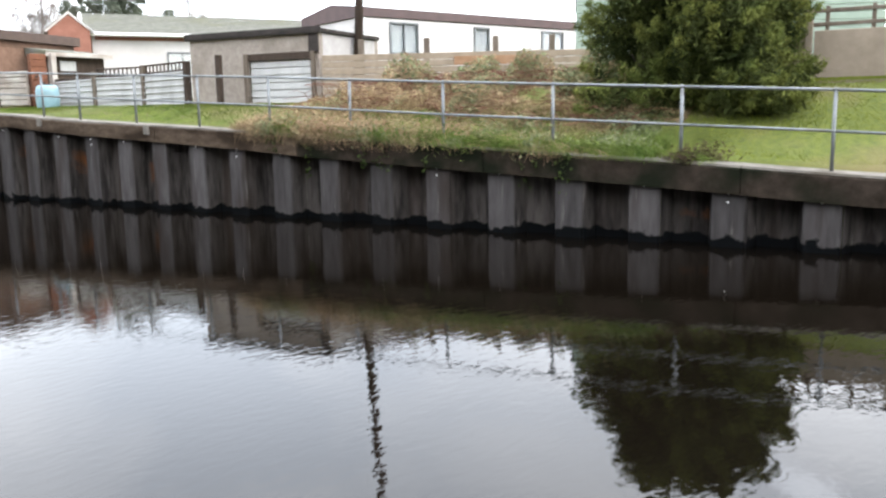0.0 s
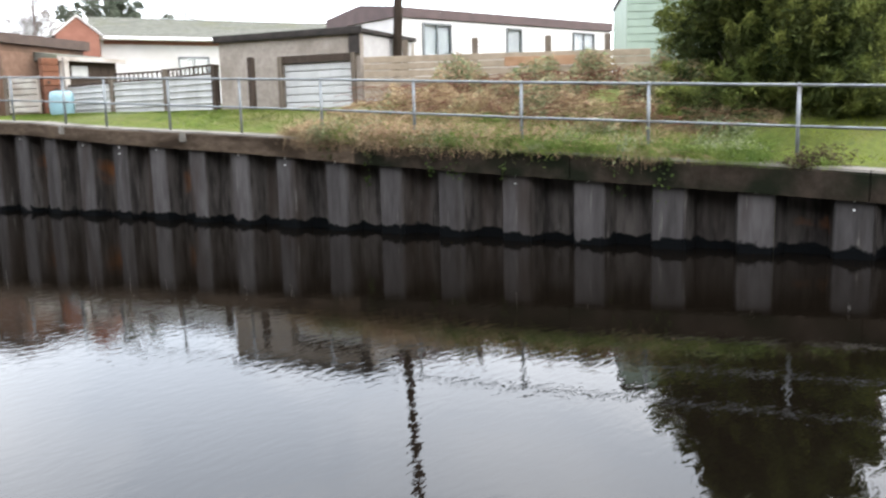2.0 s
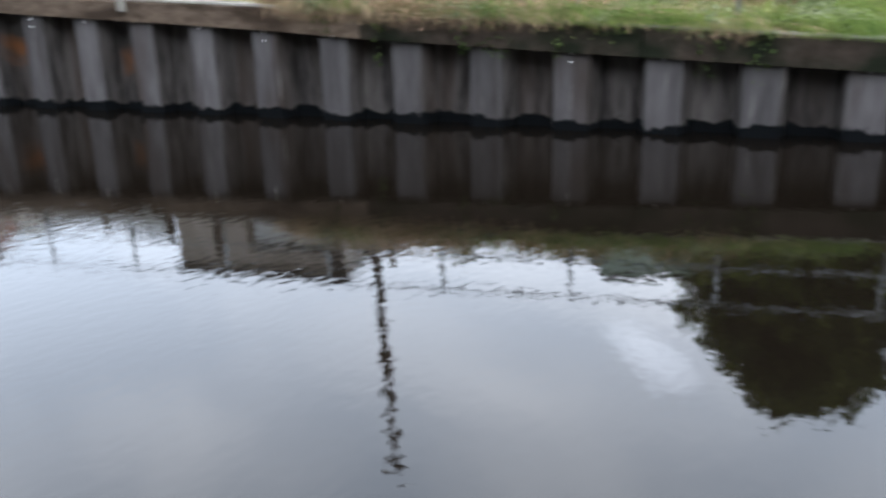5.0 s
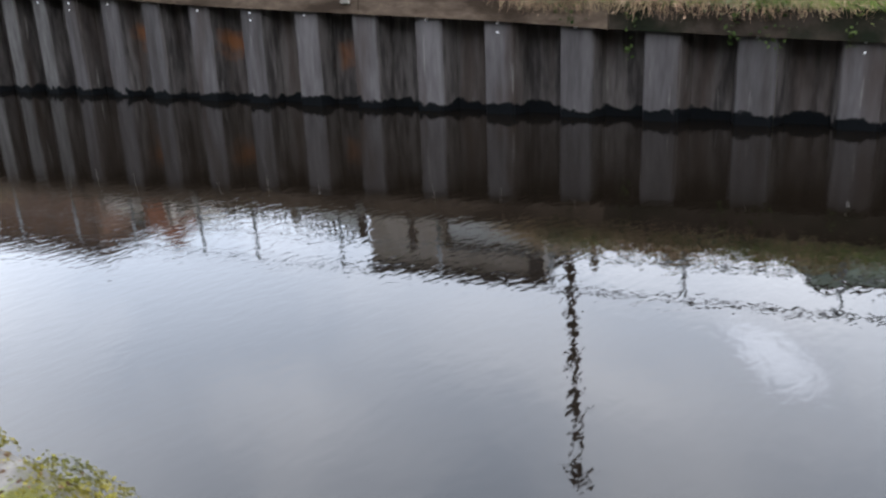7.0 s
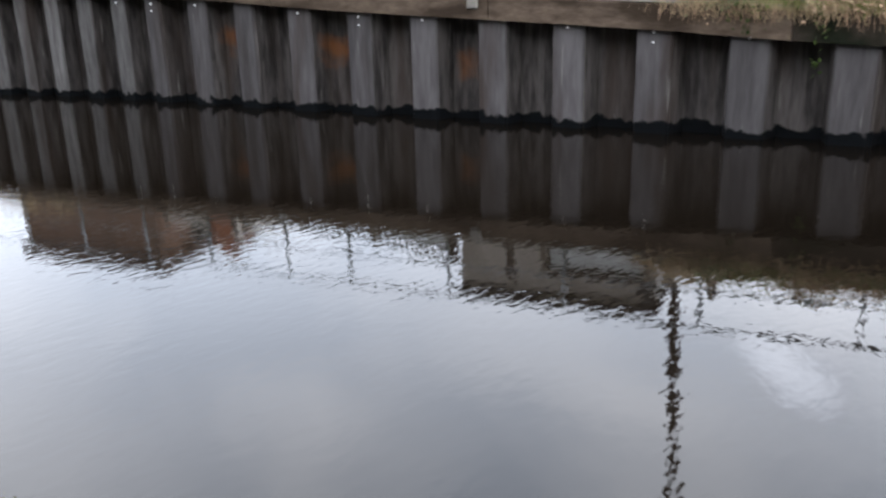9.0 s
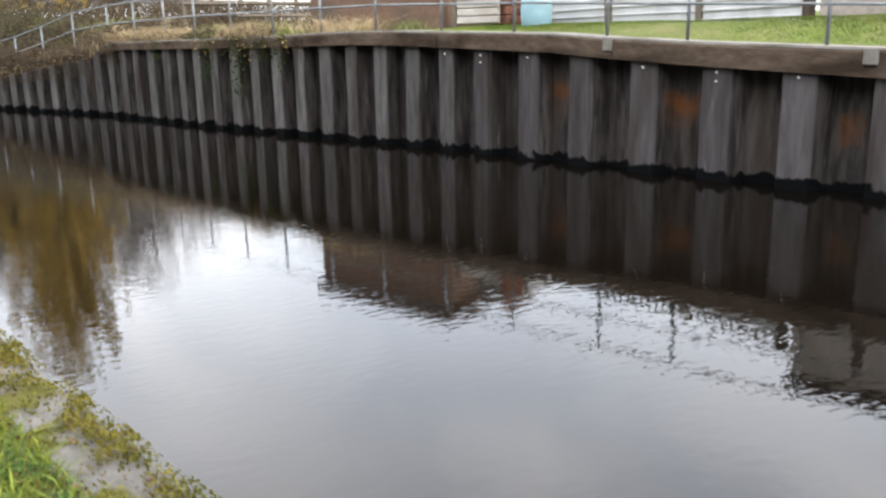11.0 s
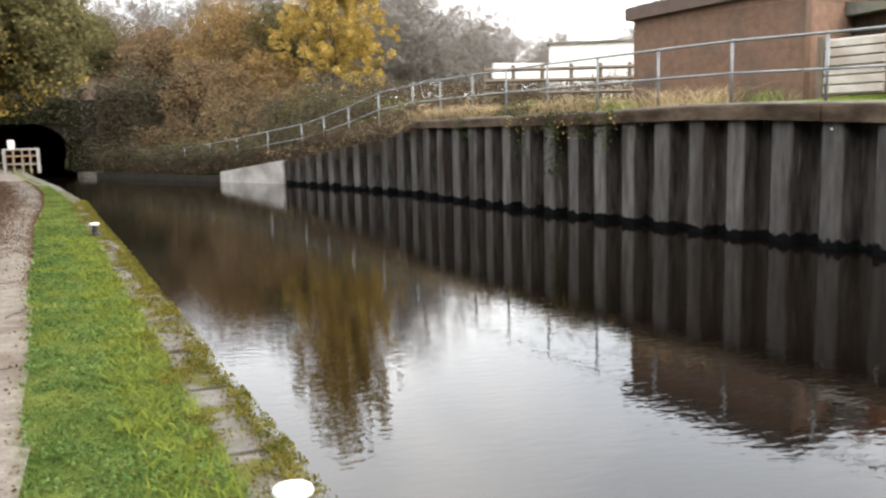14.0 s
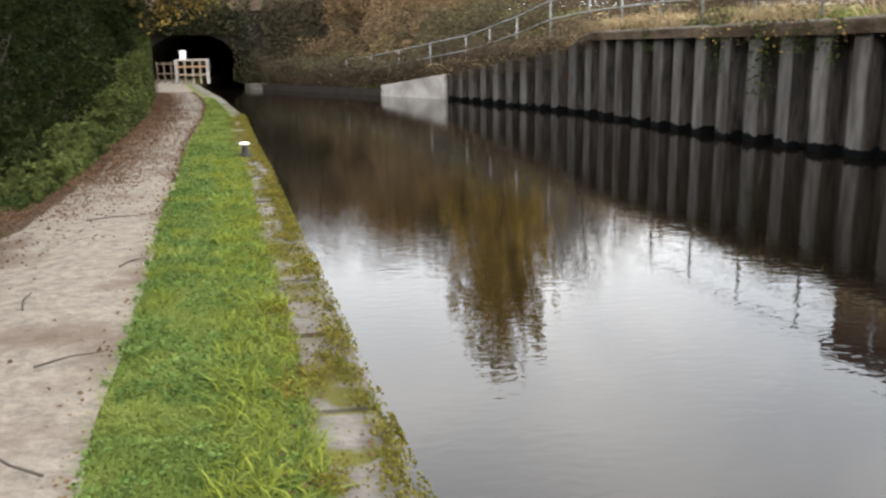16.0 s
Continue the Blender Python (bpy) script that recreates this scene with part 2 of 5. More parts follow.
M_WATER = water_mat()
# Back pans: recess shade and dirt together in one darker steel colour.
M_PILE = pile_mat("shaded_dirty_piling", (0.019, 0.0165, 0.0155), (0.06, 0.053, 0.049))
# Far front pans: stronger daylight painted in as a paler steel.
M_PILEPALE = pile_mat("lit_far_front_piling", (0.053, 0.050, 0.048), (0.1, 0.095, 0.091))
# Near front pans: same steel in a lit tone.
M_PILELIT = pile_mat("lit_front_piling", (0.046, 0.042, 0.0415), (0.072, 0.0665, 0.066))
M_CAP = mat("weathered_concrete_cap", (0.016, 0.0122, 0.009), (0.045, 0.0345, 0.027), 5, 0.95, 0.5, c3=(0.009, 0.0105, 0.0065), scale3=1.1, cut3=(0.45, 0.6), spec=0.04)
M_CAPCLEAN = mat("brown_stained_concrete_cap", (0.045, 0.032, 0.023), (0.105, 0.078, 0.057), 4, 0.95, 0.5, c3=(0.03, 0.021, 0.015), scale3=0.9, cut3=(0.5, 0.66), stretch=(1, 1, 2.5), spec=0.04)
M_CAPTOP = mat("pale_concrete", (0.11, 0.1, 0.085), (0.19, 0.175, 0.155), 6, 0.95, 0.4, c3=(0.07, 0.06, 0.046), scale3=1.3)
M_STEEL = mat("galvanised_steel", (0.11, 0.12, 0.125), (0.2, 0.215, 0.225), 6, 0.5, 0.15, 0.55, c3=(0.09, 0.075, 0.065), scale3=2.2, cut3=(0.58, 0.75))
M_SOIL = mat("grass_and_soil", (0.045, 0.06, 0.015), (0.11, 0.125, 0.028), 9, 1.0, 0.6, c3=(0.12, 0.1, 0.045), scale3=0.7)
M_PATH = mat("trodden_gravel", (0.098, 0.084, 0.07), (0.21, 0.182, 0.154), 14, 1.0, 0.7, c3=(0.078, 0.055, 0.041), scale3=1.3, cut3=(0.5, 0.68))
M_STONE = mat("mossy_coping_stone", (0.07, 0.065, 0.058), (0.15, 0.138, 0.124), 9, 0.95, 0.6, c3=(0.065, 0.062, 0.012), scale3=3.2, cut3=(0.52, 0.6), jitter=0.12)
M_MOSS = leaf_mat("moss", (0.06, 0.066, 0.012), (0.175, 0.142, 0.03), 6)
M_GRASS = leaf_mat("grass_blades", (0.05, 0.094, 0.02), (0.19, 0.225, 0.06), 1.6)
M_CLOVER = leaf_mat("clover_leaves", (0.05, 0.098, 0.026), (0.125, 0.185, 0.055), 3.0)
M_DOCK = leaf_mat("withered_dock", (0.2, 0.125, 0.08), (0.36, 0.25, 0.165), 1.2)
M_CONIFERTIP = leaf_mat("pale_conifer_sprays", (0.05, 0.072, 0.018), (0.145, 0.155, 0.042), 1.1, 0.12)
M_SCRUB = leaf_mat("grey_brown_scrub", (0.036, 0.031, 0.021), (0.088, 0.075, 0.048), 0.7)
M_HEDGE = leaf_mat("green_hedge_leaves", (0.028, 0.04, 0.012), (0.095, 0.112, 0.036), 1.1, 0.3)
M_LAWN = leaf_mat("lawn_blades", (0.1, 0.135, 0.02), (0.19, 0.215, 0.04), 0.9)
M_STRAW = leaf_mat("dead_grass", (0.23, 0.165, 0.095), (0.43, 0.335, 0.205), 1.6)
M_BRAMBLE = leaf_mat("bramble_leaves", (0.1, 0.125, 0.06), (0.27, 0.285, 0.165), 2.0)
M_BRACKEN = leaf_mat("brown_bracken", (0.036, 0.026, 0.017), (0.098, 0.072, 0.047), 1.5)
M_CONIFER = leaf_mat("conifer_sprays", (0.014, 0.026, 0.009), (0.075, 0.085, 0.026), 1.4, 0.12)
# Pine green is greyed so its colour carries the haze.
M_PINE = leaf_mat("haze_greyed_pine_needles", (0.055, 0.068, 0.05), (0.135, 0.15, 0.115), 0.8, 0.2)
M_YELLOW = leaf_mat("yellow_birch_leaves", (0.27, 0.185, 0.05), (0.47, 0.335, 0.105), 0.5, 0.4)
M_OLIVE = leaf_mat("olive_leaves", (0.06, 0.062, 0.028), (0.17, 0.142, 0.062), 0.8, 0.3)
M_RUSSET = leaf_mat("russet_leaves", (0.085, 0.06, 0.036), (0.2, 0.135, 0.076), 0.6, 0.3)
M_AMBER = leaf_mat("amber_leaves", (0.135, 0.09, 0.043), (0.29, 0.19, 0.08), 0.5, 0.4)
M_LEAFSOIL = mat("leaf_strewn_soil", (0.022, 0.014, 0.009), (0.07, 0.044, 0.029), 16, 1.0, 0.7, c3=(0.03, 0.034, 0.012), scale3=0.9, cut3=(0.55, 0.7))
# Dark leaves made near-black: the canopy's shade is in the colour.
M_DARKLEAF = leaf_mat("shade_darkened_leaves", (0.006, 0.011, 0.004), (0.024, 0.031, 0.009), 1.3)
M_IVY = leaf_mat("ivy_leaves", (0.016, 0.03, 0.009), (0.06, 0.08, 0.024), 3)
M_FALLEN = leaf_mat("fallen_leaves", (0.06, 0.036, 0.024), (0.15, 0.09, 0.056), 5)
M_BARK = mat("bark", (0.03, 0.026, 0.022), (0.085, 0.072, 0.06), 6, 0.95, 0.6, stretch=(1, 1, 0.3))
# Twig colour is paled to stand in for distance haze.
M_TWIG = mat("haze_paled_twigs", (0.16, 0.143, 0.131), (0.25, 0.226, 0.21), 3, 0.95, 0)
M_BRICKDARK = mat("brown_brickwork", (0.115, 0.068, 0.048), (0.18, 0.112, 0.08), 7, 0.92, 0.5, c3=(0.095, 0.07, 0.055), scale3=0.8, jitter=0.2)
M_FELT = mat("dark_roof_felt", (0.018, 0.0162, 0.0156), (0.045, 0.0372, 0.0336), 5, 0.9, 0.4)
M_BROWNFASCIA = mat("brown_fascia", (0.0465, 0.0279, 0.0205), (0.0744, 0.0465, 0.0341), 4, 0.7, 0.2)
M_RENDER = mat("pebbledash_concrete", (0.21, 0.18, 0.155), (0.325, 0.285, 0.25), 8, 0.95, 0.6, c3=(0.175, 0.145, 0.12), scale3=0.8)
M_PALERENDER = mat("pale_render", (0.315, 0.301, 0.294), (0.406, 0.392, 0.385), 5, 0.95, 0.3, c3=(0.266, 0.252, 0.238), scale3=0.7)
M_PANEL = mat("white_painted_steel", (0.35, 0.352, 0.35), (0.44, 0.442, 0.438), 3, 0.55, 0.1, c3=(0.25, 0.245, 0.23), scale3=1.2, cut3=(0.55, 0.75), stretch=(1, 1, 0.3))
M_CREAM = mat("cream_painted_steel", (0.32, 0.29, 0.26), (0.42, 0.385, 0.35), 3, 0.6, 0.1, c3=(0.25, 0.21, 0.18), scale3=1.2)
M_POST = mat("weathered_timber", (0.078, 0.0618, 0.0488), (0.156, 0.127, 0.101), 5, 0.95, 0.4, stretch=(3, 3, 0.4))
M_DARKWOOD = mat("dark_stained_timber", (0.0245, 0.0175, 0.014), (0.063, 0.0455, 0.035), 5, 0.9, 0.3, stretch=(3, 3, 0.4))
M_REDBROWN = mat("red_brown_painted_brick", (0.085, 0.035, 0.022), (0.14, 0.062, 0.04), 6, 0.9, 0.4)
M_WHITE = mat("white_weatherboard", (0.5, 0.48, 0.47), (0.58, 0.565, 0.55), 2, 0.5, 0.1, c3=(0.44, 0.42, 0.4), scale3=0.6)
M_BURGUNDY = mat("burgundy_fascia", (0.05, 0.028, 0.028), (0.085, 0.05, 0.048), 3, 0.6, 0.1)
M_PLANKORANGE = mat("faded_orange_brick", (0.12, 0.05, 0.03), (0.19, 0.082, 0.048), 5, 0.9, 0.4)
M_PINK = mat("terracotta_trim", (0.2, 0.085, 0.06), (0.27, 0.125, 0.09), 3, 0.8, 0.1)
M_TILE = mat("grey_roof_tiles", (0.112, 0.115, 0.098), (0.189, 0.189, 0.164), 5, 0.9, 0.4, c3=(0.14, 0.14, 0.098), scale3=0.7)
M_MINT = mat("mint_green_cladding", (0.2, 0.26, 0.21), (0.26, 0.325, 0.27), 2, 0.6, 0.1)
M_BUTT = mat("pale_blue_plastic", (0.156, 0.28, 0.325), (0.215, 0.345, 0.39), 3, 0.45, 0.05, c3=(0.143, 0.234, 0.26), scale3=2)
M_BLACK = mat("black_iron_paint", (0.005, 0.005, 0.0055), (0.012, 0.012, 0.013), 6, 0.75, 0.2)
M_WHITEPAINT = mat("white_gloss_paint", (0.74, 0.73, 0.72), (0.83, 0.82, 0.81), 7, 0.4, 0.1, c3=(0.55, 0.53, 0.5), scale3=5, cut3=(0.6, 0.75))
M_CURTAIN = mat("net_curtain", (0.315, 0.322, 0.35), (0.462, 0.469, 0.49), 3, 0.9, 0.2, stretch=(6, 6, 0.3))
M_CONC = mat("pale_concrete_wall", (0.273, 0.26, 0.25), (0.377, 0.364, 0.351), 3, 0.95, 0.3, c3=(0.195, 0.182, 0.169), scale3=0.8)
# One very dark tone for the tunnel mouth and the low edge stones.
M_TUNNEL = mat("near_black_masonry", (0.012, 0.01, 0.0085), (0.03, 0.025, 0.021), 5, 0.95, 0.5)
M_BUFF = mat("buff_render", (0.19, 0.155, 0.12), (0.26, 0.215, 0.17), 3, 0.95, 0.3, c3=(0.15, 0.12, 0.095), scale3=0.8)
M_BUFFBOARD = mat("sun_bleached_boards", (0.2, 0.16, 0.118), (0.3, 0.245, 0.185), 5, 0.95, 0.3, c3=(0.15, 0.115, 0.08), scale3=0.9)
M_BUFFHOUSE = mat("buff_house_render", (0.29, 0.235, 0.18), (0.39, 0.32, 0.25), 3, 0.95, 0.3, c3=(0.24, 0.19, 0.145), scale3=0.7)
M_PLANK = mat("orange_fence_board", (0.224, 0.126, 0.07), (0.308, 0.189, 0.119), 4, 0.9, 0.3)


def glass_mat():
    m = bpy.data.materials.new("window_glass")
    m.use_nodes = True
    b = m.node_tree.nodes["Principled BSDF"]
    b.inputs["Base Color"].default_value = (0.9, 0.95, 0.95, 1)
    b.inputs["Roughness"].default_value, b.inputs["Transmission Weight"].default_value = 0.03, 1.0
    return m


M_GLASS = glass_mat()


# ---- mesh helpers ----
def link_mesh(name, verts, faces, material, parent=None, label=""):
    me = bpy.data.meshes.new(name)
    me.from_pydata(verts, [], faces)
    me.materials.append(material)
    ob = new(name, me)
    ob.parent = parent
    return tagged(ob, label)


def part(name, bm, material, parent=None, label="", smooth=False):
    bmesh.ops.recalc_face_normals(bm, faces=bm.faces)
    me = bpy.data.meshes.new(name)
    if smooth:
        for f in bm.faces:
            f.smooth = True
    bm.to_mesh(me)
    bm.free()
    me.materials.append(material)
    ob = new(name, me)
    ob.parent = parent
    return tagged(ob, label)


def thing(name, label, category, group="", kind="", at=(0, 0, 0), rz=0):
    ob = new(name)
    ob.matrix_world = pose(*at, 0, 0, rz)
    ob.empty_display_size = 0.2
    return tagged(ob, label, category, group, kind)


def box(bm, c, s, m=None, bevel=0.0):
    """A box of size s about c, in the frame m."""
    q = bmesh.ops.create_cube(bm, size=1, matrix=(m or Matrix()) @ Matrix.LocRotScale(c, None, s))
    if bevel:
        edges = list({e for v in q["verts"] for e in v.link_edges})
        bmesh.ops.bevel(bm, geom=edges, offset=bevel, segments=1, affect="EDGES")
    return bm


def boxes(*rows, bevel=0.0):
    bm = bmesh.new()
    for c, s in rows:
        box(bm, c, s, bevel=bevel)
    return bm


def tube(bm, a, b, r, r2=None, n=10):
    a, b = Vector(a), Vector(b)
    d = b - a
    m = Matrix.Translation((a + b) / 2) @ d.to_track_quat("Z", "Y").to_matrix().to_4x4()
    bmesh.ops.create_cone(bm, cap_ends=True, segments=n, radius1=r, radius2=r if r2 is None else r2, depth=d.length, matrix=m)
    return bm


def prism(bm, poly, z0, z1):
    """An upright prism over a polygon of (x, y); z1 may be a list, one for each corner."""
    tops = z1 if isinstance(z1, (list, tuple)) else [z1] * len(poly)
    lo = [bm.verts.new((x, y, z0)) for x, y in poly]
    hi = [bm.verts.new((x, y, z)) for (x, y), z in zip(poly, tops)]
    n = len(poly)
    bm.faces.new(lo[::-1])
    bm.faces.new(hi)
    for i in range(n):
        bm.faces.new((lo[i], lo[(i + 1) % n], hi[(i + 1) % n], hi[i]))
    return bm


def leaves(name, pts, size, material, parent=None, label="", flat=0.0, seed=1, long=1.6):
    """Many small leaves, one at each point of pts, each a folded lozenge with a turn of its own."""
    rng = np.random.default_rng(seed)
    pts = np.asarray(pts, float)
    n = len(pts)
    d = rng.normal(size=(n, 3))
    d[:, 2] *= 1 - flat
    d /= np.linalg.norm(d, axis=1, keepdims=True)
    e = np.cross(d, rng.normal(size=(n, 3)))
    e /= np.linalg.norm(e, axis=1, keepdims=True)
    s = (size * rng.uniform(0.6, 1.4, n))[:, None]
    f = np.cross(d, e)
    v = np.stack([pts - d * s * long / 2, pts + e * s / 2 + f * s * 0.15, pts + d * s * long / 2, pts - e * s / 2 + f * s * 0.15], 1).reshape(-1, 3)
    idx = np.arange(n)[:, None] * 4
    faces = np.concatenate([idx + [0, 1, 2], idx + [0, 2, 3]], 0)
    me = bpy.data.meshes.new(name)
    me.from_pydata(v.tolist(), [], faces.tolist())
    me.materials.append(material)
    ob = new(name, me)
    ob.parent = parent
    return tagged(ob, label)


def blades(name, pts, height, width, material, parent=None, lean=0.35, seed=1, label=""):
    """Grass: a bent tapered blade at each point."""
    rng = np.random.default_rng(seed)
    pts = np.asarray(pts, float)
    n = len(pts)
    a = rng.uniform(0, 2 * np.pi, n)
    side = np.stack([np.cos(a), np.sin(a), 0 * a], 1)
    b = rng.uniform(0, 2 * np.pi, n)
    out = np.stack([np.cos(b), np.sin(b), 0 * b], 1)
    h = (height * rng.uniform(0.45, 1.35, n))[:, None]
    w = width * rng.uniform(0.7, 1.3, n)[:, None]
    ln = h * (lean * rng.uniform(0.2, 1.6, n))[:, None]
    up = np.array([0, 0, 1.0])
    mid = pts + up * h * 0.6 + out * ln * 0.45
    tip = pts + up * h * 0.95 + out * ln * 1.5
    v = np.stack([pts - side * w / 2, pts + side * w / 2, mid + side * w * 0.4, mid - side * w * 0.4, tip], 1).reshape(-1, 3)
    i = np.arange(n) * 5
    faces = [x for k in i.tolist() for x in ((k, k + 1, k + 2, k + 3), (k + 3, k + 2, k + 4))]
    me = bpy.data.meshes.new(name)
    me.from_pydata(v.tolist(), [], faces)
    me.materials.append(material)
    ob = new(name, me)
    ob.parent = parent
    return tagged(ob, label)


# ---- plan: banks and levels ----
NEAR = ((-40, 1.2), (0, 1.2), (6, 1.25), (9, 1.25), (12, 0.98), (13, 0.88), (17, 0.45), (18.2, 0.30), (20, 0.10), (22, -0.15), (24, -0.36), (28, -0.85), (33.5, -1.48), (36, -1.88), (42, -2.9), (48, -4.1), (60, -6.3))
FAR = ((-40, 16.2), (0.5, 11.6), (2.5, 11.35), (8.5, 10.65), (14.4, 10.1), (20, 9.55), (23.5, 9.2), (27, 8.52), (31, 7.87), (37.3, 7.15), (41.4, 5.95), (45.6, 4.75), (49.1, 2.65), (56, -1.3), (60, -3.9))
CAPZ = ((-40, 0.9), (0, 0.9), (2.5, 1.0), (4.5, 1.14), (13.6, 1.64), (18.5, 1.87), (20.5, 2.02), (25, 2.18), (28, 2.14), (37, 2.14), (37.9, 1.75), (41.4, 1.38), (45.6, 0.88), (49.1, 0.43), (52, 0.28), (60, 0.28))


def along(table, y):
    return float(np.interp(y, [p[0] for p in table], [p[1] for p in table]))


def near_x(y):
    return along(NEAR, y)


def far_x(y):
    return along(FAR, y)


def cap_z(y):
    return along(CAPZ, y)


def bank_z(x, y):
    """Height of the ground on the far side, back from the wall."""
    d = x - far_x(y)
    z0 = cap_z(y) - 0.03
    back = along(((-40, 2.6), (3, 2.35), (9, 2.35), (14, 2.15), (26, 2.3), (37, 2.2), (44, 2.7), (60, 3.4)), y)
    k = min(1.0, max(0.0, (d - 0.45) / along(((-40, 4.5), (6, 4.0), (12, 2.6), (20, 2.2), (60, 8)), y)))
    k = k * k * (3 - 2 * k)
    z = z0 + max(0, back - z0) * k
    return z + min(1.2, max(0, d - 6) * 0.08)


BANK = 0.45


# ---- ground, one sheet with the canal cut through it ----
def make_ground():
    ys = [-400, -120, -40, -20, -10] + [-5 + 1.25 * i for i in range(53)] + [62, 64, 68, 74, 86, 86.5, 110, 200, 500]
    cols = 22
    verts, faces = [], []
    for y in ys:
        yc = min(60.0, max(-40.0, y))
        n, f = near_x(yc), far_x(yc)
        hill = 0.0
        left = [-500, -120, -40, -16, -9, -6.5, -5, -3.6, -2.4, -1.2, -0.38, -0.02]
        for k, d in enumerate(left):
            x = n + d
            rise = min(3.5, max(0, -d - 3.4) * 0.32)
            verts.append((x, y, BANK - 0.02 + rise + hill))
        if y <= 86:
            verts += [(n - 0.01, y, -1.2), (f + 0.46, y, -1.2)]
        else:
            verts += [(n - 0.005, y, BANK - 0.02 + hill), (f + 0.46, y, cap_z(yc) - 0.03 + hill)]
        for d in (0.47, 1.2, 2.2, 3.6, 6, 10, 60, 500):
            x = f + d
            verts.append((x, y, bank_z(min(x, f + 25), yc) + hill))
    for i in range(len(ys) - 1):
        for j in range(cols - 1):
            a = i * cols + j
            faces.append((a, a + 1, a + cols + 1, a + cols))
    ob = link_mesh("ground", verts, faces, M_SOIL)
    for f in ob.data.polygons:
        f.use_smooth = True
    return tagged(ob, "grassy soil banks either side of the canal", "ground", kind="structure")


make_ground()
water = link_mesh("water", [(-30, -60, 0), (30, -60, 0), (30, 90, 0), (-30, 90, 0)], [(0, 1, 2, 3)], M_WATER)
tagged(water, "still dark brown canal water with faint ripples", "water", kind="structure")


def strip(name, d0, d1, z, y0, y1, step, material, label, category, wob=0.0):
    """A strip of ground that follows the near bank between two offsets from its edge."""
    rng = random.Random(5)
    verts, faces = [], []
    ys = np.arange(y0, y1 + 0.01, step)
    for y in ys:
        a, b = (d0(y), d1(y)) if callable(d0) else (d0, d1)
        a, b = a + rng.uniform(-wob, wob), b + rng.uniform(-wob, wob)
        for k in range(7):
            d = a + (b - a) * k / 6
            crown = 0.02 * math.sin(math.pi * k / 6)
            verts.append((near_x(y) + d, y, z + crown + 0.008 * noise.noise((d * 2, y * 2, 0))))
    for i in range(len(ys) - 1):
        for k in range(6):
            a = i * 7 + k
            faces.append((a, a + 1, a + 8, a + 7))
    ob = link_mesh(name, verts, faces, material)
    for f in ob.data.polygons:
        f.use_smooth = True
    return tagged(ob, label, category, kind="structure")


def path_right(y):
    return along(((-10, -1.06), (22, -1.08), (28, -1.04), (34, -0.85), (38, -0.65), (60, -0.55)), y)


def path_left(y):
    return along(((-10, -2.45), (17, -2.45), (21, -2.2), (25.9, -1.95), (33.5, -1.9), (60, -1.75)), y)


strip("hedge_bottom", lambda y: path_left(y) - 2.0, lambda y: path_left(y) + 0.06, BANK - 0.008, -10, 60, 0.35, M_LEAFSOIL, "dark leaf-strewn soil under the hedge", "soil", 0.03)
strip("towpath", path_left, path_right, BANK + 0.012, -10, 62, 0.35, M_PATH, "pale trodden gravel towpath scattered with leaves", "path", 0.05)

# ---- sheet piling ----
FRONTS = ((-6, -4.4), (-1, 1.52), (0, 2.73), (2, 5.05), (4, 7.33), (6, 9.63), (8, 11.91), (10, 14.18), (12, 16.4), (13, 17.52), (14, 18.68), (15, 19.84), (16, 20.9), (17, 21.98), (18, 22.88), (19, 23.79), (20, 24.65), (22, 26.29), (25, 28.81), (27, 30.53), (29, 32.25), (30, 33.1), (32, 34.98), (34, 36.79), (45, 46.3))
PILES = [along(FRONTS, k) for k in range(-6, 46)]
wall = thing("retaining_wall", "dark weathered steel sheet piling retaining the far bank", "retaining wall", kind="structure")


def pan(prof, name, material, bead=False):
    """One trough-shaped pile folded from thick plate: prof is (y, depth) along the wall line."""
    bm = bmesh.new()
    th = 0.016
    rows = []
    for y, d in prof:
        dx = far_x(y + 0.4) - far_x(y - 0.4)
        nrm = Vector((0.8, -dx)).normalized()
        q = Vector((far_x(y), y)) + nrm * d
        q2 = q + nrm * th
        top = cap_z(y) - 0.16 if y < 37.2 else cap_z(y)
        rows.append([bm.verts.new((q.x, q.y, -1.0)), bm.verts.new((q.x, q.y, top)), bm.verts.new((q2.x, q2.y, top)), bm.verts.new((q2.x, q2.y, -1.0))])
    for a, b in zip(rows, rows[1:]):
        for k in range(3):
            bm.faces.new((a[k], b[k], b[k + 1], a[k + 1]))
    bm.faces.new(rows[0])
    bm.faces.new(rows[-1][::-1])
    if bead:
        y, d = prof[-1]
        tube(bm, (far_x(y) + d - 0.015, y, -0.3), (far_x(y) + d - 0.015, y, cap_z(y) - 0.3), 0.02, n=6)
    return part(name, bm, material, wall)


DEEP = 0.30
for i, (a, b) in enumerate(zip(PILES, PILES[1:])):
    p = b - a
    # Lit fronts and shaded recesses are split by material colour.
    pan(((a - 0.205 * p, 0.03), (a - 0.185 * p, 0.0), (a + 0.175 * p, 0.0), (a + 0.195 * p, 0.03)), "front_pile", M_PILELIT if a < 22.4 else M_PILEPALE)
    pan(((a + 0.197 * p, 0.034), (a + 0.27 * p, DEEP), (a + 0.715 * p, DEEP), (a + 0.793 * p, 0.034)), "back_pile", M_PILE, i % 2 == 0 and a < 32)
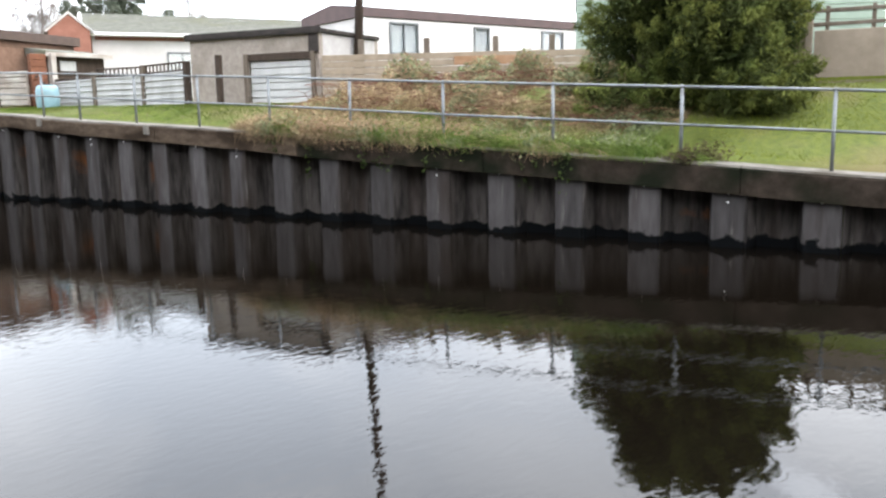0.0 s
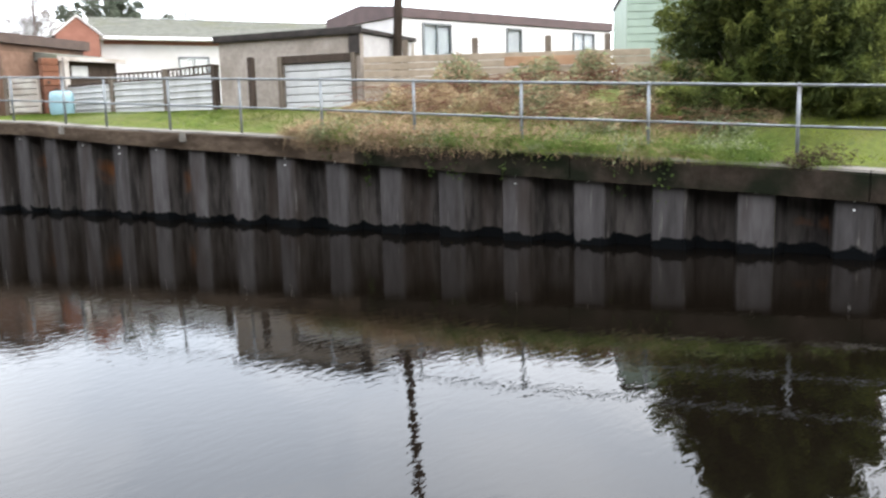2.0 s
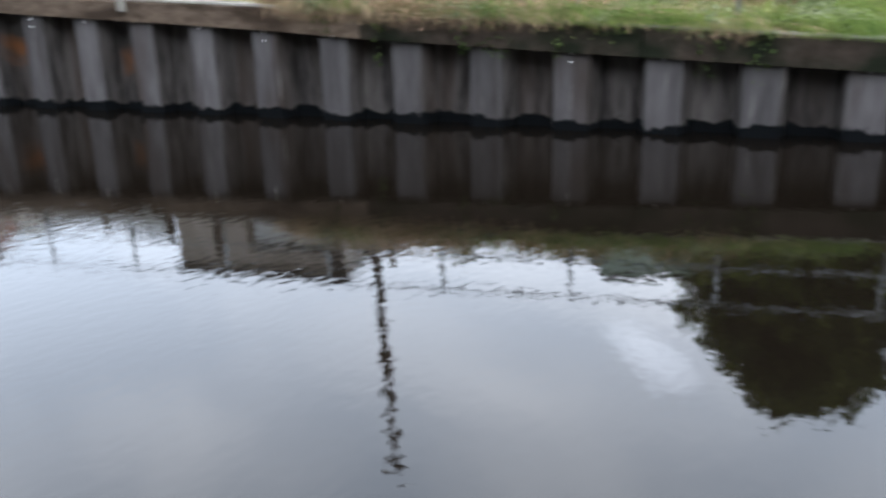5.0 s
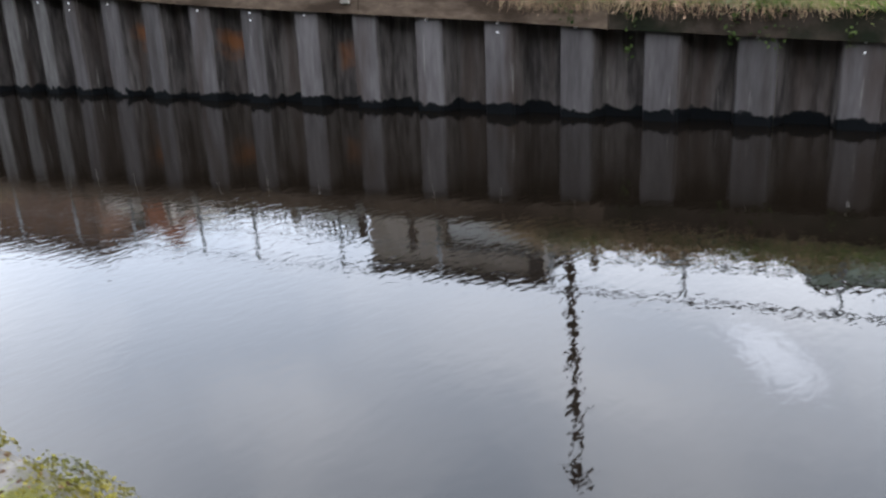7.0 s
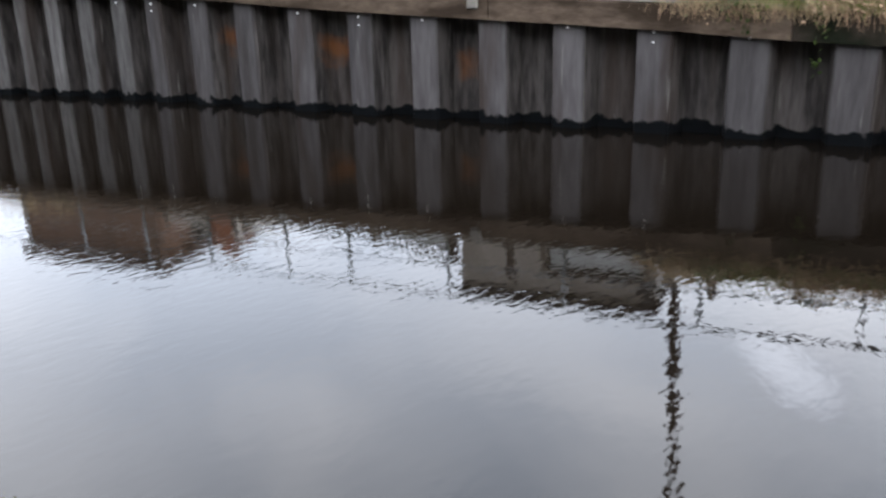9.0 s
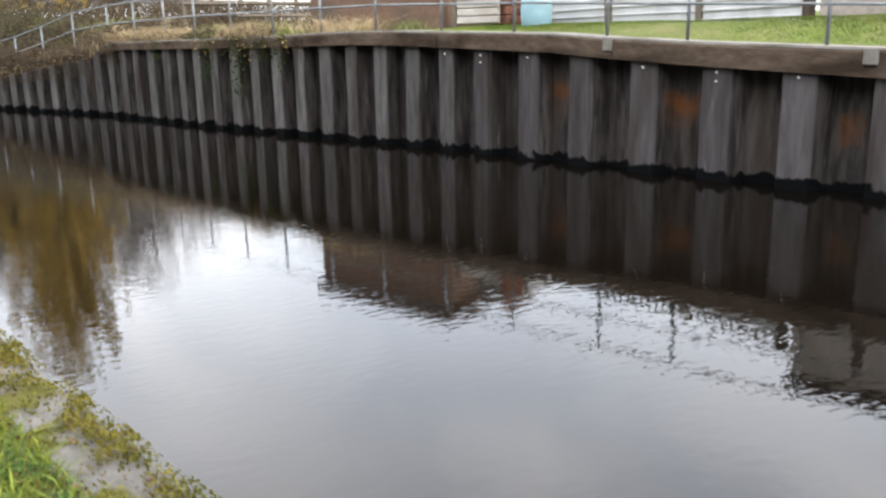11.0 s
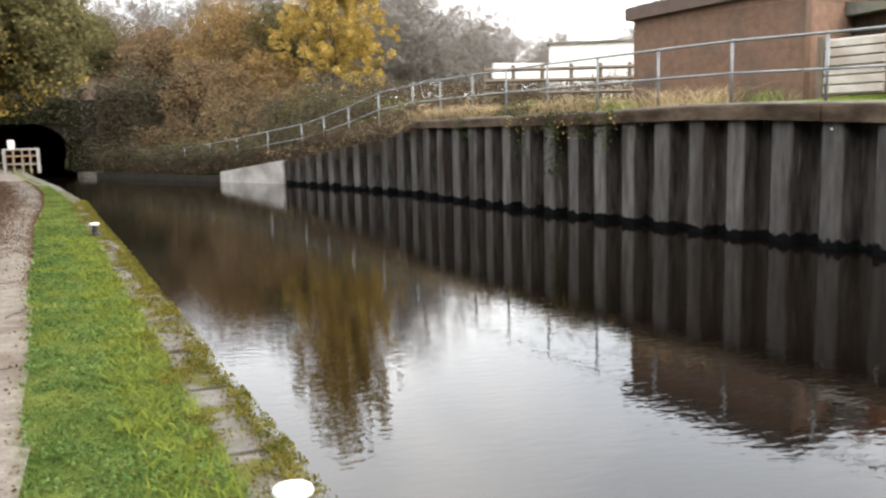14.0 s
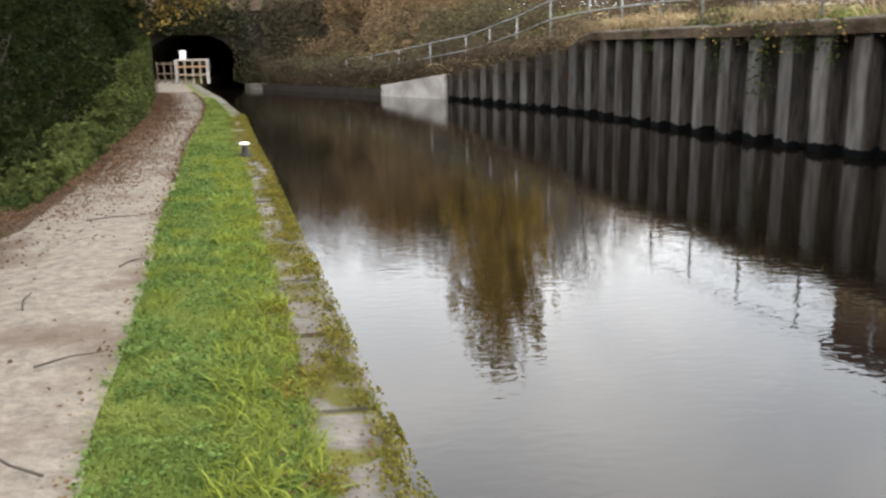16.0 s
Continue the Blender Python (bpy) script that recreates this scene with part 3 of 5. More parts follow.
# lifting holes and bolt heads high on the front pans
for i, (a, b) in enumerate(zip(PILES, PILES[1:])):
    if 0 < a < 24 and i % 4 != 1:
        y = a
        bm = bmesh.new()
        x = far_x(y)
        z = cap_z(y) - 0.36
        tube(bm, (x - 0.012, y, z), (x + 0.01, y, z), 0.016, n=8)
        if i % 2:
            tube(bm, (x - 0.012, y, z - 0.12), (x + 0.01, y, z - 0.12), 0.012, n=8)
        part("bolt_head", bm, M_WHITEPAINT, wall, "pale corroded bolt head")

cap = thing("capping_beam", "weathered brown concrete beam capping the piling", "capping beam", kind="structure")


def cap_block(y0, y1, i):
    bm = bmesh.new()
    ys = np.linspace(y0 + 0.008, y1 - 0.008, 4)
    rows = []
    for y in ys:
        x, z = far_x(y), cap_z(y)
        t = 0.36 if y < 12 else along(((12, 0.34), (19, 0.28), (25, 0.24), (38, 0.17)), y)
        w = 0.006 * noise.noise((y * 2, i, 0))
        pts = ((x - 0.07 + w, z - t), (x - 0.07 + w, z - 0.03), (x - 0.045 + w, z), (x + 0.5, z + 0.01), (x + 0.5, z - t))
        rows.append([bm.verts.new((px, y, pz)) for px, pz in pts])
    for a, b in zip(rows, rows[1:]):
        for k in range(5):
            bm.faces.new((a[k], b[k], b[(k + 1) % 5], a[(k + 1) % 5]))
    bm.faces.new(rows[0])
    bm.faces.new(rows[-1][::-1])
    block = part("cap_block", bm, M_CAP if y1 < 12 else M_CAPCLEAN, cap)
    # Thin slab added so the beam's sunlit top is paler by colour.
    bm = bmesh.new()
    rows = []
    for y in ys:
        x, z = far_x(y), cap_z(y) + 0.012
        w = 0.012 * noise.noise((y * 3, i, 4))
        rows.append([bm.verts.new((px, y, pz)) for px, pz in ((x - 0.062 + w, z - 0.012), (x - 0.05 + w, z + 0.018), (x + 0.46, z + 0.024), (x + 0.46, z - 0.012))])
    for a, b in zip(rows, rows[1:]):
        for k in range(4):
            bm.faces.new((a[k], b[k], b[(k + 1) % 4], a[(k + 1) % 4]))
    bm.faces.new(rows[0])
    bm.faces.new(rows[-1][::-1])
    part("sunlit_top", bm, M_CAPTOP, block, "pale concrete beam top with sunlight put into its colour")
    return block


edges_y = [-4.0]
while edges_y[-1] < 37.0:
    edges_y.append(min(37.3, edges_y[-1] + 3.86))
for i, (a, b) in enumerate(zip(edges_y, edges_y[1:])):
    cap_block(a, b, i)

# pale fixing blocks on the beam's face
for y in (15.53, 19.25):
    z = cap_z(y)
    part("fixing_block", box(bmesh.new(), (far_x(y) - 0.085, y, z - 0.07), (0.05, 0.17, 0.2), bevel=0.012), M_CAPTOP, cap, "pale concrete fixing block")

# pale concrete end of the wall and the low bank beyond it
bm = prism(bmesh.new(), [(4.68, 45.6), (2.58, 49.1), (2.9, 49.3), (5.05, 45.8)], -0.8, [0.92, 0.42, 0.42, 0.92])
tagged(part("concrete_end_wall", bm, M_CONC), "pale sloping concrete end wall at the waterline", "wall", kind="structure")
low = thing("low_bank_edge", "low dark stone edge along the far bank", "bank edge", kind="structure")
for k in range(7):
    y0, y1 = 49.2 + k * 1.5, 49.2 + (k + 1) * 1.5 - 0.02
    bm = prism(bmesh.new(), [(far_x(y0), y0), (far_x(y1), y1), (far_x(y1) + 0.4, y1 + 0.1), (far_x(y0) + 0.4, y0 + 0.1)], -0.6, 0.26)
    part("edge_stone", bm, M_TUNNEL if k < 6 else M_CAPTOP, low)

# ---- guard rail on the far bank ----
rail = thing("guard_rail", "galvanised tubular steel guard rail with two rails", "guard rail")
RAILZ = ((-40, 0.95), (0.5, 1.95), (2.7, 2.08), (8.5, 2.38), (12.3, 2.60), (19.5, 2.97), (21.4, 3.07), (24.9, 3.2), (31, 3.25), (37, 3.25), (39.4, 3.1), (42.4, 2.58), (45, 2.3), (48.5, 1.9), (50.3, 1.62), (53.5, 1.42))
post_y = [2.69 + 1.93 * k for k in range(-4, 9)] + [19.5, 21.4, 23.2, 24.95, 26.6, 28.3, 30.0, 31.7, 33.4, 35.3, 37.2, 39.3, 41.4, 43.4, 45.4, 47.4, 49.3, 51.2, 53.1]


def rail_at(y, drop=0.0):
    off = 0.2 if y < 37 else 0.2 + (y - 37) * 0.05
    return Vector((far_x(y) + off, y, max(along(RAILZ, y), 1.0) - drop))


for y in post_y:
    p = rail_at(y)
    base = cap_z(y) if y < 37.3 else bank_z(p.x, y)
    bm = tube(bmesh.new(), (p.x, y, base - 0.06), (p.x, y, p.z), 0.025, n=12)
    tube(bm, (p.x, y, base), (p.x, y, base + 0.012), 0.07, n=12)
    for drop in (0.0, 0.52):
        bmesh.ops.create_uvsphere(bm, u_segments=10, v_segments=6, radius=0.032, matrix=Matrix.Translation((p.x, y, p.z - drop)))
    part("post", bm, M_STEEL, rail, smooth=True)
for a, b in zip(post_y, post_y[1:]):
    part("top_rail", tube(bmesh.new(), rail_at(a), rail_at(b), 0.021, n=12), M_STEEL, rail, smooth=True)
    part("middle_rail", tube(bmesh.new(), rail_at(a, 0.52), rail_at(b, 0.52), 0.019, n=12), M_STEEL, rail, smooth=True)


# ---- buildings on the far bank ----
def wall_box(bm, a, b, z0, z1, t=0.15):
    """A wall of thickness t from a to b, to the left of the way."""
    a, b = Vector(a), Vector(b)
    n = Vector((-(b - a).y, (b - a).x)).normalized() * t
    return prism(bm, [tuple(a), tuple(b), tuple(b + n), tuple(a + n)], z0, z1)


def wframe(a, b):
    """Matrix whose x runs along the wall from a to b, y into the building, z up."""
    d = Vector((b[0] - a[0], b[1] - a[1], 0)).normalized()
    n = Vector((-d.y, d.x, 0))
    m = Matrix((d, n, Vector((0, 0, 1)))).transposed().to_4x4()
    return Matrix.Translation((a[0], a[1], 0)) @ m


# garage of rendered concrete: front faces the canal
def garage():
    g = thing("garage", "grey pebbledash garage with a flat felt roof and a white door", "garage")
    a, b = (12.76, 17.85), (13.66, 14.25)
    m = wframe(a, b)
    w = (Vector(b) - Vector(a)).length
    dep, z0, z1 = 2.5, 1.95, 3.78
    bm = bmesh.new()
    # front wall around the door opening
    for x0, x1, za, zb in ((0, 1.72, z0, z1), (3.52, w, z0, z1), (1.72, 3.52, 3.36, z1)):
        part("front_wall", box(bmesh.new(), ((x0 + x1) / 2, 0.08, (za + zb) / 2), (x1 - x0, 0.16, zb - za), m), M_RENDER, g)
    part("side_wall", box(bmesh.new(), (w - 0.08, dep / 2 + 0.165, (z0 + z1) / 2 - 0.01), (0.16, dep, z1 - z0 - 0.02), m), M_PALERENDER, g, "pale rendered side wall")
    part("side_wall", box(bmesh.new(), (0.08, dep / 2 + 0.165, (z0 + z1) / 2 - 0.01), (0.16, dep, z1 - z0 - 0.02), m), M_RENDER, g)
    part("back_wall", box(bmesh.new(), (w / 2, dep + 0.25, (z0 + z1) / 2 - 0.01), (w, 0.16, z1 - z0 - 0.02), m), M_RENDER, g)
    bm = bmesh.new()
    box(bm, (w / 2, dep / 2 + 0.1, z1 + 0.04), (w + 0.16, dep + 0.4, 0.09), m, 0.01)
    box(bm, (w / 2, -0.07, z1 + 0.045), (w + 0.2, 0.05, 0.16), m, 0.01)
    part("roof", bm, M_FELT, g, "dark felt roof with a deep fascia")
    door = part("door", box(bmesh.new(), (2.62, 0.1, 2.63), (1.76, 0.03, 1.3), m), M_PANEL, g, "white horizontally ribbed garage door")
    for k in range(7):
        part("rib", box(bmesh.new(), (2.62, 0.06, z0 + 0.12 + k * 0.172), (1.74, 0.05, 0.155), m, 0.012), M_PANEL, door)
    part("lintel", box(bmesh.new(), (2.62, 0.02, 3.27), (1.82, 0.08, 0.16), m, 0.005), M_DARKWOOD, g, "brown slatted timber lintel")
    for x in (1.68, 3.56):
        part("door_post", box(bmesh.new(), (x, -0.04, (z0 + 3.36) / 2), (0.1, 0.08, 3.36 - z0), m, 0.006), M_POST, g)
    part("corner_board", box(bmesh.new(), (w - 0.12, -0.03, 3.55), (0.26, 0.05, 0.44), m, 0.005), M_FELT, g, "dark weather stain board")
    p = thing("gate_post", "dark square timber post standing before the garage", "post")
    part("shaft", box(bmesh.new(), (1.12, -0.35, 2.68), (0.13, 0.13, 1.35), m, 0.01), M_DARKWOOD, p)


garage()


def fence_panel_run():
    """White ribbed steel sheets between stout posts."""
    posts = [(12.74, 18.02), (12.92, 20.17), (12.58, 22.02), (12.62, 24.32)]
    zt = (3.28, 3.3, 3.2, 3.85)
    for i, (p, z) in enumerate(zip(posts, zt)):
        q = thing("fence_post", "square weathered timber post of a sheet metal fence", "fence post", group="fence posts by the garage")
        part("shaft", box(bmesh.new(), (p[0], p[1], (1.95 + z) / 2), (0.15, 0.15, z - 1.95), bevel=0.012), (M_DARKWOOD, M_POST, M_POST, M_CREAM)[i], q)
    for i, (a, b) in enumerate(zip(posts, posts[1:])):
        f = thing("ribbed_fence", "white ribbed steel fence sheet stained at its lower edges", "fence panel", group="white fence sheets")
        m = wframe(a, b)
        w = (Vector(b) - Vector(a)).length
        top = 3.05 - i * 0.02
        z0 = 2.12
        n = 6
        h = (top - z0) / n
        for k in range(n):
            bm = bmesh.new()
            z = z0 + k * h
            prof = ((0.0, 0.0), (0.0, h * 0.72), (0.035, h * 0.80), (0.035, h * 0.93), (0.0, h))
            rows = []
            for x in (0.08, w - 0.08):
                rows.append([bm.verts.new(m @ Vector((x, -0.02 + d, z + q))) for d, q in prof] + [bm.verts.new(m @ Vector((x, 0.03 + d, z + q))) for d, q in reversed(prof)])
            nn = len(rows[0])
            for j in range(nn):
                bm.faces.new((rows[0][j], rows[0][(j + 1) % nn], rows[1][(j + 1) % nn], rows[1][j]))
            bm.faces.new(rows[0])
            bm.faces.new(rows[1][::-1])
            part("rib", bm, M_PANEL, f)
        if i < 2:
            # dark trellis along the top
            t = thing("trellis_topper", "dark timber trellis strip above a fence sheet", "trellis", group="trellis strips")
            part("rail", box(bmesh.new(), (w / 2, 0, top + 0.22), (w - 0.16, 0.04, 0.045), m), M_DARKWOOD, t)
            part("rail", box(bmesh.new(), (w / 2, 0, top + 0.025), (w - 0.16, 0.04, 0.05), m), M_DARKWOOD, t)
            for k in range(11):
                part("slat", box(bmesh.new(), (0.14 + k * (w - 0.28) / 10, 0.0, top + 0.12), (0.035, 0.032, 0.16), m), M_DARKWOOD, t)
        else:
            t = thing("top_rail_board", "dark timber board along the fence top", "board")
            part("board", box(bmesh.new(), (w / 2, 0, top + 0.04), (w - 0.16, 0.05, 0.07), m, 0.006), M_DARKWOOD, t)


fence_panel_run()


def cream_panel():
    m = wframe((11.56, 25.62), (11.9, 24.5))
    f = thing("ribbed_fence", "cream ribbed steel fence sheet beside the brick shed", "fence panel")
    for k in range(6):
        part("rib", box(bmesh.new(), (0.63, 0, 2.42 + k * 0.163), (1.08, 0.06, 0.142), m, 0.014), M_CREAM, f)
    part("backing", box(bmesh.new(), (0.63, 0.045, 2.82), (1.08, 0.02, 1.0), m), M_CREAM, f)
    p = thing("fence_post", "pale square post beside a cream sheet", "fence post")
    part("shaft", box(bmesh.new(), (0.02, 0, 2.78), (0.11, 0.11, 1.2), m, 0.01), M_POST, p)
    m = wframe((11.95, 24.45), (12.45, 24.35))
    p = thing("brick_pier", "red-brown pierced brick pier with an orange top beside the water butt", "pier")
    for k in range(9):
        part("course", box(bmesh.new(), (0.26, 0.06, 2.22 + k * 0.187), (0.44 - 0.012 * (k % 2), 0.3, 0.178), m, 0.012), M_REDBROWN if k < 5 else M_PLANKORANGE, p)
    # Dark plates on the face stand in for shaded holes.
    for k in range(5):
        part("hole_patch", box(bmesh.new(), (0.26 + (0.09 if k % 2 else -0.09), -0.095, 2.4 + k * 0.187), (0.08, 0.02, 0.08), m), M_DARKWOOD, p, "dark plate painted as a shaded hole between bricks")


cream_panel()


def water_butt():
    b = thing("water_butt", "pale blue plastic water butt standing on the grass", "water butt", at=(11.86, 23.3, 2.13))
    bm = bmesh.new()
    prof = ((0.25, 0), (0.28, 0.04), (0.31, 0.3), (0.31, 0.55), (0.285, 0.68), (0.24, 0.73))
    rings = [[bm.verts.new((r * math.cos(t), r * math.sin(t), z)) for t in np.linspace(0, 2 * math.pi, 25)[:-1]] for r, z in prof]
    for a, c in zip(rings, rings[1:]):
        for k in range(24):
            bm.faces.new((a[k], a[(k + 1) % 24], c[(k + 1) % 24], c[k]))
    bm.faces.new(rings[0][::-1])
    bm.faces.new(rings[-1])
    part("barrel", bm, M_BUTT, b, smooth=True)
    part("lid", tube(bmesh.new(), (0.02, 0, 0.735), (0.02, 0, 0.775), 0.17, 0.13, 20), M_BLACK, b, "black plastic lid")


water_butt()


def brick_shed():
    s = thing("brick_shed", "low brown brick shed with a deep brown flat roof edge", "shed")
    a, b = (10.3, 29.85), (11.5, 25.95)
    m = wframe(a, b)
    w, dep, z0, z1 = (Vector(b) - Vector(a)).length, 3.4, 1.9, 4.1
    def brick_wall(name, length, mm):
        bm = box(bmesh.new(), (length / 2, 0.1, (z0 + z1) / 2), (length, 0.2, z1 - z0), mm)
        return part(name, bm, M_BRICKDARK, s)
    brick_wall("front_wall", w, m)
    m2 = m @ Matrix.Translation((w, 0, 0)) @ Matrix.Rotation(math.pi / 2, 4, "Z")
    part("side_wall", box(bmesh.new(), (dep / 2, 0.1, (z0 + z1) / 2), (dep - 0.406, 0.2, z1 - z0), m2), M_BRICKDARK, s)
    part("side_wall", box(bmesh.new(), (dep / 2, w - 0.1, (z0 + z1) / 2), (dep - 0.406, 0.2, z1 - z0), m2), M_BRICKDARK, s)
    part("back_wall", box(bmesh.new(), (w / 2, dep - 0.1, (z0 + z1) / 2), (w, 0.2, z1 - z0), m), M_BRICKDARK, s)
    # roof falls gently to the far end
    bm = bmesh.new()
    o = 0.14
    pts = [(-o, -o), (w + o, -o), (w + o, dep + o), (-o, dep + o)]
    zlo = [4.18, 4.32, 4.30, 4.18]
    zb = [z + 0.28 for z in zlo]
    lo = [bm.verts.new(m @ Vector((x, y, q))) for (x, y), q in zip(pts, zlo)]
    hi = [bm.verts.new(m @ Vector((x, y, q))) for (x, y), q in zip(pts, zb)]
    bm.faces.new(lo)
    bm.faces.new(hi)
    for k in range(4):
        bm.faces.new((lo[k], lo[(k + 1) % 4], hi[(k + 1) % 4], hi[k]))
    part("roof", bm, M_BROWNFASCIA, s, "brown boarded flat roof edge")
    bm = prism(bmesh.new(), [tuple((m @ Vector((x, y, 0)))[:2]) for x, y in ((0, 0.01), (w, 0.01), (w, 0.19), (0, 0.19))], z1 + 0.002, [4.175, 4.315, 4.315, 4.175])
    part("wall_head", bm, M_BRICKDARK, s)
    bm = prism(bmesh.new(), [tuple((m @ Vector((x, y, 0)))[:2]) for x, y in ((w - 0.19, 0.2), (w - 0.01, 0.2), (w - 0.01, dep - 0.01), (w - 0.19, dep - 0.01))], z1 + 0.002, [4.305, 4.305, 4.295, 4.295])
    part("wall_head", bm, M_BRICKDARK, s)


brick_shed()


def small_shed():
    s = thing("lean_to", "small lean-to with a pale sheet roof behind the fence", "lean-to")
    part("body", boxes(((13.95, 25.95, 3.0), (1.75, 1.2, 1.74))), M_DARKWOOD, s)
    bm = prism(bmesh.new(), [(12.82, 25.1), (15.0, 25.1), (15.0, 26.7), (12.82, 26.7)], 3.875, [3.98, 3.92, 4.12, 4.18])
    part("roof", bm, M_TILE, s, "pale grey sheet roof")
    part("fascia", boxes(((13.9, 25.07, 3.87), (2.16, 0.05, 0.12))), M_CREAM, s)
    part("corner_post", boxes(((13.0, 25.2, 3.0), (0.1, 0.1, 1.75))), M_CREAM, s)
    part("panel", boxes(((13.62, 25.33, 3.55), (0.5, 0.03, 0.3))), M_PANEL, s, "pale sheet panel")


small_shed()


def window_parts(parent, m, x0, x1, z0, z1, bars=1, y=-0.02, curtain=True):
    """A framed window set into a wall face."""
    w = part("window_frame", bmesh.new(), M_STEEL, parent, "grey metal window frame")
    bm = bmesh.new()
    f = 0.05
    for c, s in ((((x0 + x1) / 2, y, z0), (x1 - x0, 0.07, f)), (((x0 + x1) / 2, y, z1), (x1 - x0, 0.07, f)), ((x0, y, (z0 + z1) / 2), (f, 0.07, z1 - z0 + f)), ((x1, y, (z0 + z1) / 2), (f, 0.07, z1 - z0 + f))):
        box(bm, c, s, m, 0.004)
    for k in range(bars):
        box(bm, (x0 + (x1 - x0) * (k + 1) / (bars + 1), y, (z0 + z1) / 2), (0.035, 0.06, z1 - z0), m)
    bm.to_mesh(w.data)
    bm.free()
    g = part("pane", box(bmesh.new(), ((x0 + x1) / 2, y + 0.004, (z0 + z1) / 2), (x1 - x0 - f, 0.006, z1 - z0 - f), m), M_GLASS, w)
    g.visible_shadow = False
    # Without a net curtain, a black sheet imitates the room's darkness.
    part("curtain", box(bmesh.new(), ((x0 + x1) / 2, y + 0.06, (z0 + z1) / 2), (x1 - x0 - f, 0.02, z1 - z0 - f), m), M_CURTAIN if curtain else M_BLACK, w, "pale net curtain" if curtain else "black sheet standing in for the unlit room")


def caravan():
    c = thing("mobile_home", "white weatherboarded mobile home with a burgundy roof edge", "mobile home")
    a, b = (17.0, 16.02), (25.1, 13.84)
    m = wframe(a, b)
    w, dep, z0, z1 = (Vector(b) - Vector(a)).length, 3.2, 3.02, 4.52
    wins = ((0.87, 1.84), (3.88, 4.48), (6.64, 7.6))
    n = 12
    h = (z1 - z0) / n
    for k in range(n):
        z = z0 + k * h
        spans = []
        x = 0.0
        inside = 3.56 < z + h / 2 < 4.42
        if inside:
            for q0, q1 in wins:
                spans.append((x, q0))
                x = q1
        spans.append((x, w))
        bm = bmesh.new()
        for q0, q1 in spans:
            vs = [(q0, -0.016, z), (q1, -0.016, z), (q1, 0.0, z + h), (q0, 0.0, z + h), (q0, 0.1, z), (q1, 0.1, z), (q1, 0.1, z + h), (q0, 0.1, z + h)]
            v = [bm.verts.new(m @ Vector(p)) for p in vs]
            for f in ((0, 1, 2, 3), (4, 7, 6, 5), (0, 4, 5, 1), (3, 2, 6, 7), (0, 3, 7, 4), (1, 5, 6, 2)):
                bm.faces.new([v[j] for j in f])
        part("board", bm, M_WHITE, c)
    for q0, q1 in wins:
        window_parts(c, m, q0 + 0.02, q1 - 0.02, 3.58, 4.41, 1 if q1 - q0 > 0.7 else 0)
    part("end_wall", box(bmesh.new(), (0.06, dep / 2 + 0.11, (z0 + z1) / 2 - 0.003), (0.1, dep, z1 - z0), m), M_WHITE, c)
    part("end_wall", box(bmesh.new(), (w - 0.06, dep / 2 + 0.11, (z0 + z1) / 2 - 0.003), (0.1, dep, z1 - z0), m), M_WHITE, c)
    part("back_wall", box(bmesh.new(), (w / 2, dep + 0.17, (z0 + z1) / 2 - 0.003), (w, 0.1, z1 - z0), m), M_WHITE, c)
    part("plinth", box(bmesh.new(), (w / 2, dep / 2 + 0.2, 2.6), (w - 0.2, dep - 0.2, 0.8), m), M_RENDER, c)
    part("fascia", box(bmesh.new(), (w / 2, -0.03, 4.66), (w + 0.1, 0.08, 0.26), m, 0.01), M_BURGUNDY, c, "burgundy board along the eaves")
    bm = bmesh.new()
    rows = []
    for x in (-0.05, w + 0.05):
        rows.append([bm.verts.new(m @ Vector((x, y, z))) for y, z in ((0.012, 4.53), (0.012, 4.80), (dep / 2, 5.0), (dep + 0.2, 4.80), (dep + 0.2, 4.53))])
    for k in range(5):
        bm.faces.new((rows[0][k], rows[0][(k + 1) % 5], rows[1][(k + 1) % 5], rows[1][k]))
    bm.faces.new(rows[0])
    bm.faces.new(rows[1][::-1])
    part("roof", bm, M_BURGUNDY, c, "shallow dark roof")
    part("downpipe", tube(bmesh.new(), m @ Vector((0.06, -0.05, 3.0)), m @ Vector((0.06, -0.05, 4.5)), 0.03, n=8), M_WHITEPAINT, c)


caravan()


def mint_house():
    h = thing("mint_chalet", "pale mint-green clad chalet behind the conifer", "chalet")
    a, b = (18.35, 10.2), (21.8, 4.1)
    m = wframe(a, b)
    w = (Vector(b) - Vector(a)).length
    for k in range(13):
        part("board", box(bmesh.new(), (w / 2, 0.1, 2.6 + k * 0.17), (w, 0.2, 0.16), m, 0.008), M_MINT, h)
    part("side_wall", box(bmesh.new(), (0.1, 2.205, 3.65), (0.2, 4, 2.1), m), M_MINT, h)
    bm = bmesh.new()
    box(bm, (w / 2, 2.1, 4.78), (w + 0.06, 4.4, 0.1), m, 0.02)
    part("roof", bm, M_FELT, h)


mint_house()


